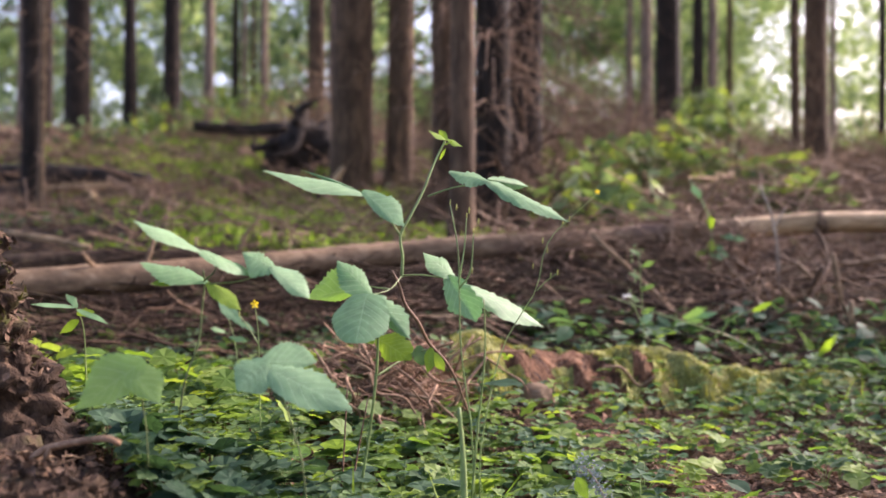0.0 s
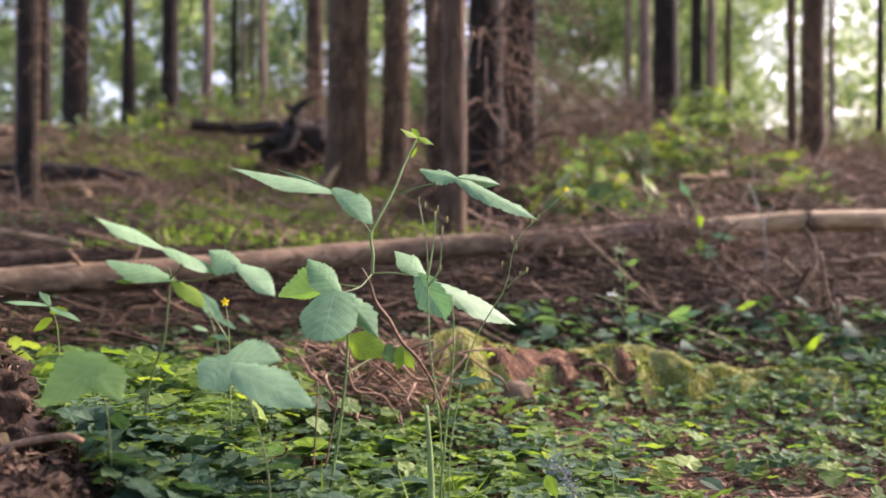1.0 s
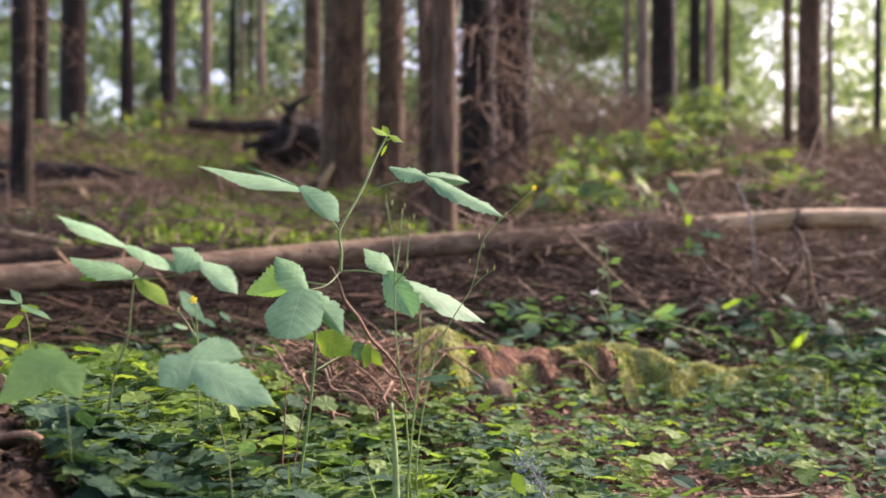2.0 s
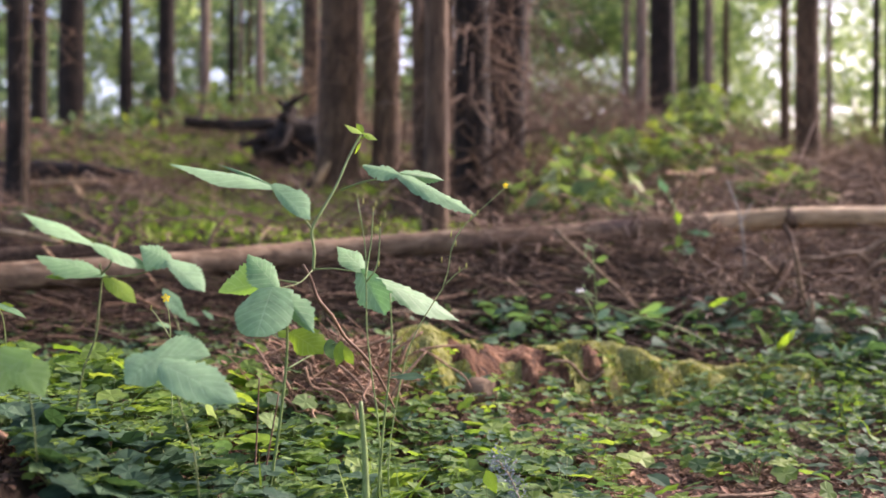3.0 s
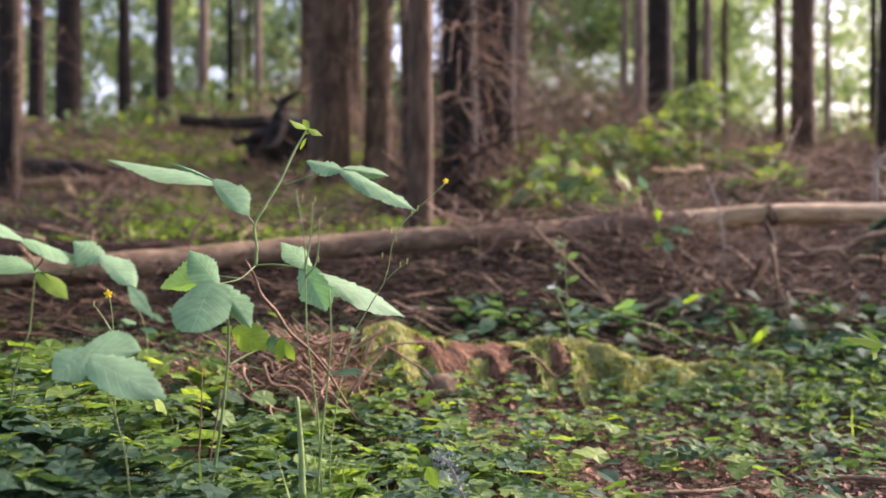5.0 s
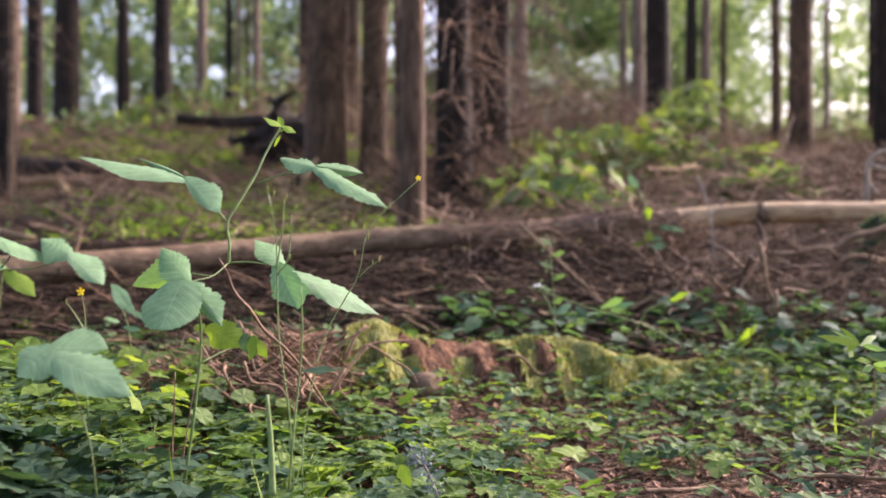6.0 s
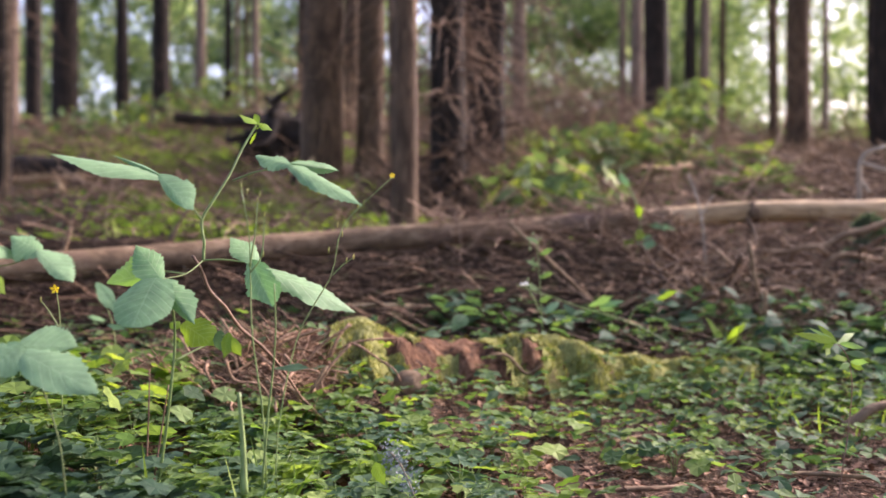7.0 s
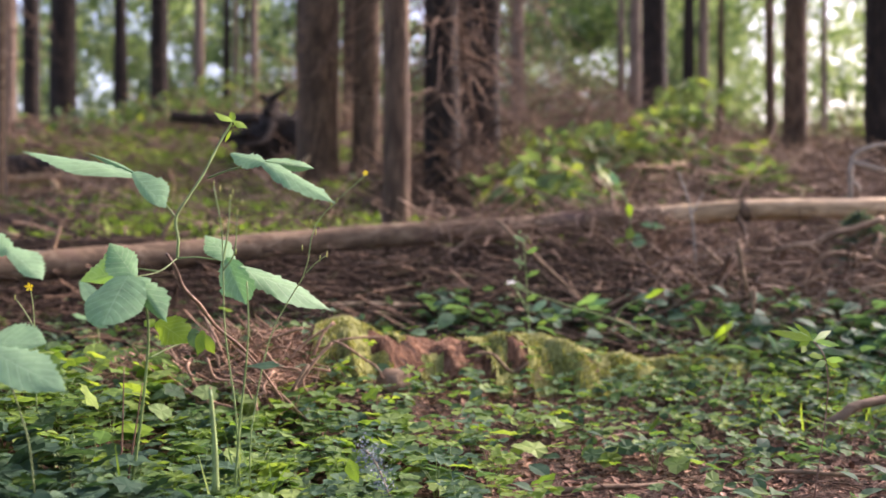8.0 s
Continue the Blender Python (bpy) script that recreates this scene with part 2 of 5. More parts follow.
def height(x, y):
    x, y = np.asarray(x, float), np.asarray(y, float)
    z = sum(np.interp(y + d, BASEY, BASEZ) for d in (-0.3, -0.15, 0, 0.15, 0.3)) / 5
    z = z + 0.13 / (1 + np.exp(np.clip((x + 0.28) / 0.09, -50, 50))) * np.exp(-((y - 1.45) / 0.7) ** 2)
    z = z + 0.075 * np.exp(-((x - 0.12) / 0.3) ** 2 - ((y - 2.0) / 0.35) ** 2)
    z = z + 0.07 * np.exp(-((x + 0.13) / 0.15) ** 2 - ((y - 2.0) / 0.15) ** 2)
    z = z - 0.13 / (1 + np.exp(np.clip((x + 1.9) / 0.3, -50, 50))) * np.exp(-((y - 6.8) / 1.5) ** 2)
    z = z + 0.088 / (1 + np.exp(np.clip((x + 0.325) / 0.022, -50, 50))) * np.exp(-((y - 0.98) / 0.17) ** 2 - (np.minimum(x + 0.6, 0) / 0.25) ** 2)
    far = np.clip((y - 2.5) / 6, 0, 1)
    z = z - 0.34 / (1 + np.exp(-np.clip((x - 2.2) / 0.8, -50, 50))) * np.clip((y - 7) / 7, 0, 1)
    return z + waves(x * 1.2, y * 1.2) * (0.012 + 0.07 * far)


def mesh(name, verts, faces, mat, smooth=True):
    """faces: an array of rows of equal length, or a list."""
    me = bpy.data.meshes.new(name)
    me.from_pydata(np.asarray(verts, float).reshape(-1, 3).tolist(), [], np.asarray(faces).tolist() if isinstance(faces, np.ndarray) else faces)
    me.materials.append(mat)
    me.polygons.foreach_set("use_smooth", [smooth] * len(me.polygons))
    me.update()
    return me


def thing(name, place, label, category, group="", kind=""):
    ob = new(name)
    ob.location = place
    ob.empty_display_size = 0.05
    return tagged(ob, label, category, group, kind)


def root_of(ob):
    while ob.parent:
        ob = ob.parent
    return ob


def part(name, geo, mat, parent, label="", smooth=True):
    """One mesh under a thing or under a part; geo holds world places."""
    verts, faces, *uv = geo
    verts = np.asarray(verts, float) - np.array(root_of(parent).location)
    ob = new(name, mesh(name, verts, faces, mat, smooth))
    if uv:
        lay = ob.data.uv_layers.new(name="UVMap")
        lay.data.foreach_set("uv", [q for lo in ob.data.loops for q in uv[0][lo.vertex_index]])
    ob.parent = parent
    return tagged(ob, label) if label else ob


def stuff(name, geo, mat, label, category, smooth=True):
    return tagged(new(name, mesh(name, geo[0], geo[1], mat, smooth)), label, category, kind="stuff")


def joined(*geos):
    vs, fs, n = [], [], 0
    for v, f in geos:
        v = np.asarray(v, float)
        vs.append(v)
        fs += [[i + n for i in row] for row in (f.tolist() if isinstance(f, np.ndarray) else f)]
        n += len(v)
    return np.concatenate(vs), fs


def smooth_path(points, n):
    """A Catmull-Rom line of n points through the given ones."""
    p = np.asarray(points, float)
    if len(p) == 2:
        return p[0] + (p[1] - p[0]) * np.linspace(0, 1, n)[:, None]
    q = np.vstack([2 * p[0] - p[1], p, 2 * p[-1] - p[-2]])
    out = []
    for s in np.linspace(0, len(p) - 1 - 1e-9, n):
        i, u = int(s), s - int(s)
        a, b, c, d = q[i:i + 4]
        out.append(0.5 * (2 * b + (c - a) * u + (2 * a - 5 * b + 4 * c - d) * u ** 2 + (3 * b - a - 3 * c + d) * u ** 3))
    return np.array(out)


def tube(path, radii, sides=8, rough=0.0, seed=0, caps=True):
    path = np.asarray(path, float)
    n = len(path)
    radii = np.interp(np.linspace(0, 1, n), np.linspace(0, 1, len(radii)), radii)
    tang = np.gradient(path, axis=0)
    tang /= np.linalg.norm(tang, axis=1)[:, None] + 1e-12
    ref = np.array([0, 0, 1.0]) if abs(tang[n // 2][2]) < 0.8 else np.array([0, 1.0, 0])
    side = np.cross(tang, ref)
    side /= np.linalg.norm(side, axis=1)[:, None] + 1e-12
    up = np.cross(side, tang)
    ang = np.linspace(0, 2 * np.pi, sides, endpoint=False)
    r = radii[:, None] * np.ones(sides)
    if rough:
        g = np.random.default_rng(seed)
        lobes = sum(g.normal() * np.cos(k * ang + g.uniform(0, 6)) for k in (2, 3, 5)) * 0.3
        r = r * (1 + rough * (lobes + g.normal(size=r.shape) * 0.6))
    v = path[:, None] + r[..., None] * (np.cos(ang)[None, :, None] * side[:, None] + np.sin(ang)[None, :, None] * up[:, None])
    i = np.arange(n - 1)[:, None] * sides
    j = np.arange(sides)[None]
    k = (j + 1) % sides
    f = np.stack([i + j, i + k, i + sides + k, i + sides + j], -1).reshape(-1, 4).tolist()
    if caps:
        f += [list(range(sides))[::-1], [(n - 1) * sides + s for s in range(sides)]]
    return v.reshape(-1, 3), f


def tubes(paths, radii, sides=4):
    """Many thin tubes at once: paths (n, m, 3), radii (n, m)."""
    n, m, _ = paths.shape
    axis = paths[:, -1] - paths[:, 0]
    axis /= np.linalg.norm(axis, axis=1)[:, None] + 1e-9
    ref = np.where(np.abs(axis[:, 2:3]) < 0.8, np.array([[0, 0, 1.0]]), np.array([[0, 1.0, 0]]))
    side = np.cross(axis, ref)
    side /= np.linalg.norm(side, axis=1)[:, None] + 1e-9
    up = np.cross(side, axis)
    ang = np.linspace(0, 2 * np.pi, sides, endpoint=False)
    ring = np.cos(ang)[None, :, None] * side[:, None] + np.sin(ang)[None, :, None] * up[:, None]
    v = paths[:, :, None] + radii[:, :, None, None] * ring[:, None]
    base = (np.arange(n) * m * sides)[:, None, None] + (np.arange(m - 1) * sides)[None, :, None]
    j = np.arange(sides)[None, None]
    k = (j + 1) % sides
    f = np.stack([base + j, base + k, base + sides + k, base + sides + j], -1).reshape(-1, 4)
    return v.reshape(-1, 3), f


def turns(yaw, pitch, roll):
    """(n, 3, 3) rotations: roll about x, then pitch about y, then yaw about z."""
    cy, sy, cp, sp, cr, sr = np.cos(yaw), np.sin(yaw), np.cos(pitch), np.sin(pitch), np.cos(roll), np.sin(roll)
    return np.stack([np.stack([cy * cp, cy * sp * sr - sy * cr, cy * sp * cr + sy * sr], -1),
                     np.stack([sy * cp, sy * sp * sr + cy * cr, sy * sp * cr - cy * sr], -1),
                     np.stack([-sp, cp * sr, cp * cr], -1)], -2)


def scatter(tv, tf, places, rot, size):
    """Copies of a small template, joined."""
    tv, tf = np.asarray(tv, float), np.asarray(tf)
    v = np.einsum("nij,kj->nki", rot, tv) * np.asarray(size)[:, None, None] + places[:, None]
    f = tf[None] + (np.arange(len(places)) * len(tv))[:, None, None]
    return v.reshape(-1, 3), f.reshape(-1, tf.shape[1])


# ---- ground ----
def spread(lo, hi, fine_lo, fine_hi, step, grow=1.13):
    a = list(np.arange(fine_lo, fine_hi, step))
    s, x = step, a[-1]
    while x < hi:
        s *= grow
        x += s
        a.append(x)
    s, x = step, a[0]
    while x > lo:
        s *= grow
        x -= s
        a.insert(0, x)
    return np.array(a)


gx, gy = spread(-400, 400, -2.2, 3.0, 0.03), spread(-300, 500, 0.7, 5.0, 0.03)
GX, GY = np.meshgrid(gx, gy)
GZ = height(GX, GY) + RNG.normal(size=GX.shape) * 0.004
nx, ny = len(gx), len(gy)
gi = (np.arange(ny - 1)[:, None] * nx + np.arange(nx - 1)[None]).reshape(-1, 1)
ground = new("ground", mesh("ground", np.stack([GX, GY, GZ], -1), gi + np.array([[0, 1, nx + 1, nx]]), SOIL))
tagged(ground, "brown forest soil with needle litter and moss patches", "ground", kind="structure")


# ---- trees ----
def branch_paths(rng, n, root, reach, droop, m=6):
    """Dead side branches from points on a trunk."""
    yaw = rng.uniform(0, 2 * np.pi, n)
    l = rng.uniform(0.35, 1.0, n) * reach
    u = np.linspace(0, 1, m)
    out = np.zeros((n, m, 3))
    bend = rng.normal(0, 0.25, n)
    for k, s in enumerate(u):
        a = yaw + bend * s * s
        out[:, k, 0] = root[:, 0] + np.cos(a) * l * s
        out[:, k, 1] = root[:, 1] + np.sin(a) * l * s
        out[:, k, 2] = root[:, 2] + l * (0.15 * s - droop * s * s * rng.uniform(0.5, 1.3, n))
    return out


CLUMP_V = np.array([[0, 0, 0], [0.5, 0.16, -0.03], [1, 0, -0.14], [0.5, -0.16, -0.03]])
CLUMP_F = np.array([[0, 1, 2, 3]])


def spruce(x, y, d, mat, label, droop=0.55, tall=17.0, lean=(0.0, 0.0), dead=14, reach=0.5, low=0.3, crown_from=6.5, flare=1.35, seed=1, sprays=260):
    rng = np.random.default_rng(seed)
    z0 = float(height(x, y))
    tree = thing("spruce_tree", (x, y, z0), label, "tree", "spruces of the wood")
    hs = np.array([-0.15, 0.0, 0.12, 0.35, 0.8, 1.6, 3.0, 5.0, 8.0, 12.0, tall])
    path = np.stack([x + lean[0] * hs + 0.01 * np.sin(hs * 1.7 + seed), y + lean[1] * hs, z0 + hs], -1)
    radii = d / 2 * np.array([flare * 1.15, flare, (flare + 1) / 2, 1.06, 1.0, 0.97, 0.92, 0.84, 0.66, 0.4, 0.03])
    fine = np.concatenate([np.linspace(-0.15, 3.2, 40), np.linspace(3.6, tall, 20)])
    p = np.stack([np.interp(fine, hs, path[:, k]) for k in range(3)], -1)
    rr = np.interp(fine, hs, radii)
    v, f = tube(p, rr, 18, 0.035, seed)
    part("trunk", (v, f), mat, tree)
    # dead side branches, each a part where it is near
    roots_h = rng.uniform(low, 3.2, dead)
    roots = np.stack([np.interp(roots_h, hs, path[:, k]) for k in range(3)], -1)
    paths = branch_paths(rng, dead, roots, reach, droop)
    for k in range(dead):
        twigs = [tube(paths[k], [0.0075 if dead > 60 else min(0.011, 0.002 + 0.04 * d), 0.002], 5)]
        for _ in range(6 if dead > 60 else 3):
            s = rng.integers(1, 5)
            side = paths[k][s] + np.linspace(0, 1, 4)[:, None] * (rng.normal(0, 0.11, 3) + np.array([0, 0, -0.06]))
            twigs.append(tube(side, [0.004, 0.0015], 4))
        part("dead_branch", joined(*twigs), DULL_TWIG if mat is SHADE_BARK else DEADWOOD, tree)
    # crown, high above
    hh = crown_from + (tall - crown_from) * rng.uniform(0, 1, sprays) ** 1.2
    a = rng.uniform(0, 2 * np.pi, sprays)
    out_r = (tall - hh) / (tall - crown_from) * 1.9 * rng.uniform(0.35, 1.0, sprays)
    pl = np.stack([np.interp(hh, hs, path[:, 0]) + np.cos(a) * out_r, np.interp(hh, hs, path[:, 1]) + np.sin(a) * out_r, z0 + hh - 0.25 * out_r], -1)
    rot = turns(a + rng.normal(0, 0.5, sprays), rng.uniform(0, 0.6, sprays), rng.normal(0, 0.5, sprays))
    part("crown", scatter(CLUMP_V, CLUMP_F, pl, rot, rng.uniform(0.5, 1.1, sprays)), FAR_DARK, tree)
    return tree


BROWN = "brown spruce trunk with flaking bark and dead twigs"
SLIM = "slim young spruce trunk with greyish bark"
DARK = "spruce trunk bristling with dead branches, bark darkened for shade"
spruce(-0.802, 8.4, 0.36, BARK, "thick brown spruce trunk beside an uprooted stump", dead=12, low=1.0, flare=1.25, seed=11)
spruce(-0.385, 8.4, 0.235, BARK, BROWN, dead=14, reach=0.7, low=0.6, seed=12)
spruce(0.079, 4.35, 0.108, BARK, "slim grey-brown spruce trunk just behind the fallen log", tall=12, dead=6, reach=0.4, low=0.6, flare=1.35, seed=13)
spruce(-0.007, 5.8, 0.135, BARK, SLIM, dead=8, reach=0.6, low=0.5, seed=14)
spruce(0.291, 5.5, 0.200, SHADE_BARK, DARK, 0.9, dead=160, reach=0.95, low=0.05, seed=15)
spruce(0.582, 6.7, 0.240, SHADE_BARK, DARK, 0.9, dead=95, reach=1.0, low=0.1, seed=16)
# trunk added behind the pair to fill the gap between them with dark
spruce(0.497, 7.3, 0.20, SHADE_BARK, DARK, 0.9, dead=40, reach=0.8, low=0.1, seed=17)
spruce(-3.0, 7.1, 0.038, LOG_BARK, "thin pale sapling pole with bare stem", tall=9, dead=2, reach=0.3, seed=18, flare=1.1)
spruce(-3.29, 7.6, 0.17, SHADE_BARK, DARK, dead=34, reach=0.7, seed=19)
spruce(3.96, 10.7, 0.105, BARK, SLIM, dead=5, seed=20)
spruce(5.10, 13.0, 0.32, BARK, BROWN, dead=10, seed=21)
spruce(4.20, 8.5, 0.23, SHADE_BARK, BROWN, dead=14, reach=0.6, seed=22)
spruce(8.31, 18.0, 0.14, SHADE_BARK, SLIM, dead=3, seed=23)
# each far trunk's bark tone carries how lit or shaded it stands
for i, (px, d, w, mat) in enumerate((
        (-0.385, 20.0, 0.55, SHADE_BARK), (-0.330, 30.0, 0.50, SHADE_BARK), (-0.286, 22.5, 0.44, SHADE_BARK), (-0.247, 28.0, 0.36, FAR_BARK),
        (-0.2195, 33.0, 0.32, SHADE_BARK), (-0.210, 33.0, 0.24, FAR_BARK), (-0.200, 34.0, 0.20, BARK), (-0.189, 28.0, 0.27, FAR_BARK), (-0.134, 23.0, 0.46, BARK), (-0.1175, 24.0, 0.20, FAR_BARK),
        (-0.086, 23.0, 0.40, BARK), (0.011, 23.0, 0.34, BARK), (0.0893, 25.0, 0.40, FAR_BARK), (0.196, 31.0, 0.3, FAR_BARK), (0.213, 24.0, 0.34, FAR_BARK), (0.236, 19.4, 0.54, SHADE_BARK), (0.2675, 28.0, 0.42, SHADE_BARK),
        (0.2825, 28.0, 0.36, FAR_BARK), (0.301, 30.0, 0.27, BARK), (0.410, 28.0, 0.21, FAR_BARK), (-0.42, 22.0, 0.4, SHADE_BARK), (-0.44, 17.0, 0.28, FAR_BARK))):
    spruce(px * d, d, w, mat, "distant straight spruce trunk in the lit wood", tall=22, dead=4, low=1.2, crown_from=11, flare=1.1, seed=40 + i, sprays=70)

spur = thing("root_spur", (-0.95, 8.1, float(height(-0.95, 8.1))), "splintered orange-brown root torn open at the foot of a trunk", "root")
for k, (a, b, r) in enumerate((((-1.02, 8.15, 0.72), (-0.84, 8.25, 1.12), 0.055), ((-1.10, 8.1, 0.72), (-0.92, 8.2, 1.0), 0.04))):
    part("splinter", tube(smooth_path([a, ((a[0] + b[0]) / 2 - 0.02, a[1], (a[2] + b[2]) / 2), b], 12), [r, r * 0.8, r * 0.25], 9, 0.16, 70 + k), BARE_WOOD if k == 0 else SHADE_BARK, spur)


# ---- distant foliage ----
def leaf_cloud(name, n, centres, sizes, leaf, mat, label, seed):
    rng = np.random.default_rng(seed)
    c = np.asarray(centres, float)
    pick = rng.integers(0, len(c), n)
    v = rng.normal(size=(n, 3))
    v /= np.linalg.norm(v, axis=1)[:, None]
    v *= rng.uniform(0.15, 1, n)[:, None] ** 0.5
    pl = c[pick] + v * np.asarray(sizes, float)[pick]
    rot = turns(rng.uniform(0, 6.28, n), rng.normal(0.3, 0.6, n), rng.normal(0, 0.8, n))
    tv = [[0, 0, 0], [0.35, 0.28, 0.03], [1, 0, -0.1], [0.35, -0.28, 0.03]]
    return stuff(name, scatter(tv, CLUMP_F, pl, rot, rng.uniform(0.6, 1.3, n) * leaf), mat, label, "foliage", False)


rng = np.random.default_rng(3)
cen, siz = [], []
for _ in range(860):
    d = rng.uniform(34, 70)
    u = rng.uniform(-0.55, 0.5) if rng.random() < 0.62 else rng.choice([rng.uniform(-0.5, 0.0), rng.uniform(0.08, 0.3)])
    if (0.34 < u < 0.46 and rng.random() < 0.4) or (0.06 < u < 0.2 and rng.random() < 0.3):
        continue
    cen.append((u * d, d, 1.4 + rng.uniform(0.02, 0.34) * d))
    s = rng.uniform(0.8, 2.0)
    siz.append((s, s, s * rng.uniform(0.5, 0.9)))
leaf_cloud("sunlit_foliage", 120000, cen, siz, 0.38, FAR_LEAF, "sunlit yellow-green broadleaf foliage behind the trunks, paled for haze", 5)
cen, siz = [], []
for _ in range(150):
    d = rng.uniform(40, 70)
    u = rng.choice([rng.uniform(-0.2, 0.05), rng.uniform(0.05, 0.13), rng.uniform(-0.5, -0.2)])
    cen.append((u * d, d, 2.0 + rng.uniform(0, 0.28) * d))
    siz.append((1.8, 1.8, 1.6))
# shade on these clumps comes from the darker needle colour
leaf_cloud("shaded_foliage", 17000, cen, siz, 0.45, FAR_DARK, "blue-green conifer foliage in the distance, toned dark for shade", 6)

cen, siz = [], []
for _ in range(120):
    d, u = rng.uniform(30, 46), rng.uniform(0.28, 0.52)
    cen.append((u * d, d, 2.0 + rng.uniform(0.0, 0.30) * d))
    siz.append((1.6, 1.6, 2.2))
for _ in range(5):
    d, u = rng.uniform(30, 44), rng.uniform(0.395, 0.475)
    cen.append((u * d, d, 0.36 + rng.uniform(0.10, 0.22) * d))
    siz.append((1.2, 1.2, 1.5))
leaf_cloud("thin_foliage", 13000, cen, siz, 0.24, FAR_LEAF, "thin leaves against the bright sky", 15)

cen, siz = [], []
for _ in range(80):
    d, u = rng.uniform(38, 64), rng.uniform(0.13, 0.335)
    cen.append((u * d, d, 1.6 + rng.uniform(0.0, 0.30) * d))
    siz.append((1.5, 1.5, 1.5))
leaf_cloud("sunlit_foliage", 8000, cen, siz, 0.34, FAR_LEAF, "soft green broadleaf foliage beyond the ridge", 16)

# undergrowth on the slope, between log and ridge
cen, siz = [], []
for x, y, z, r in ((1.65, 7.2, 0.36, 0.36), (1.3, 7.0, 0.34, 0.3), (1.95, 7.4, 0.34, 0.3), (0.75, 5.0, 0.14, 0.2), (0.95, 5.4, 0.2, 0.22), (2.5, 7.2, 0.3, 0.2), (2.3, 6.0, 0.2, 0.16), (6.6, 17.0, 0.3, 0.4),
                   (3.95, 14.0, 0.9, 0.35), (-3.4, 13.5, 0.3, 0.5), (-4.3, 12.5, 0.2, 0.5), (-2.8, 14.5, 0.5, 0.5), (7.0, 15.5, 0.3, 0.3), (3.0, 11.0, 0.5, 0.25)):
    cen.append((x, y, float(height(x, y)) + z))
    siz.append((r, r * 0.8, r * 0.5))
siz = [(a * 1.8, b * 1.6, c * 1.3) for a, b, c in siz]
# same clumps twice: shade-toned leaves first, then the brighter ones
leaf_cloud("bramble_thicket", 1300, cen, siz, 0.15, BRAMBLE_DULL, "bramble leaves on the slope, dulled in colour for shade", 18)
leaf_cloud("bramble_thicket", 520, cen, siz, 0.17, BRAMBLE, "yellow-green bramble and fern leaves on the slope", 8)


# ---- fallen logs ----
def fallen(name, points, radii, mat, label, seed, sides=16, n=60, bits=0, rough=0.05):
    path = smooth_path(points, n)
    path[:, 2] += 0.004 * np.sin(np.linspace(0, 19, n) + seed)
    ob = thing(name, tuple(path[n // 2]), label, "log")
    part("trunk", tube(path, radii, sides, rough, seed), mat, ob)
    g = np.random.default_rng(seed)
    for _ in range(bits):
        a = path[g.integers(3, n - 3)]
        d = g.normal(0, 1, 3) * np.array([0.5, 1, 1])
        d *= g.uniform(0.06, 0.25) / np.linalg.norm(d)
        part("branch_stub", tube(smooth_path([a, a + d * 0.5 + g.normal(0, 0.01, 3), a + d], 5), [0.012, 0.005], 6), DEADWOOD, ob)
    return ob


log = fallen("fallen_log", [(-2.4, 2.45, 0.19), (-1.25, 2.9, 0.255), (-0.17, 3.42, 0.345), (0.55, 3.6, 0.402), (0.86, 3.62, 0.425), (1.13, 3.634, 0.449)], [0.052, 0.046, 0.044, 0.043, 0.042], LOG_BARK,
             "long fallen spruce log with brown bark lying on brushwood", 31, 20, 90, 14)
part("stripped_end", tube(smooth_path([(1.08, 3.631, 0.445), (1.25, 3.64, 0.457), (1.49, 3.65, 0.473), (2.05, 3.75, 0.485), (2.9, 3.85, 0.52)], 50), [0.037, 0.041, 0.042, 0.04], 20, 0.04, 5),
     BARE_WOOD, log, "pale end of the log with the bark stripped off")
part("knot", tube([(1.430, 3.628, 0.505), (1.440, 3.620, 0.470), (1.455, 3.628, 0.435)], [0.016, 0.032, 0.018], 10, 0.15, 4), BARK, log, "dark knot on the log")
fallen("fallen_log", [(-2.3, 3.3, 0.25), (-1.45, 3.5, 0.315), (-0.95, 3.62, 0.33), (-0.65, 3.75, 0.32)], [0.03, 0.034, 0.03], BARK, "thin mossy log lying behind the long one", 32, 14, 40, 6)
fallen("fallen_log", [(1.365, 3.300, 0.316), (1.482, 3.300, 0.328), (1.589, 3.320, 0.347), (1.698, 3.350, 0.387), (1.867, 3.400, 0.428)], [0.007, 0.010, 0.012, 0.013], LOG_BARK, "bare leaning branch under the long log", 33, 12, 26, 2)
fallen("fallen_log", [(-3.3, 12.6, 2.0), (-2.7, 12.6, 1.95), (-2.1, 12.3, 1.92), (-1.6, 11.8, 1.8)], [0.07, 0.085, 0.1], SHADE_BARK, "dark fallen trunk with its root end beside the trees", 34, 14, 26, 4)
fallen("fallen_log", [(-2.0, 6.2, 0.62), (-0.9, 6.8, 0.62), (-0.3, 7.0, 0.66)], [0.03, 0.035], LOG_BARK, "slim pale log on the slope", 35, 10, 20, 2)

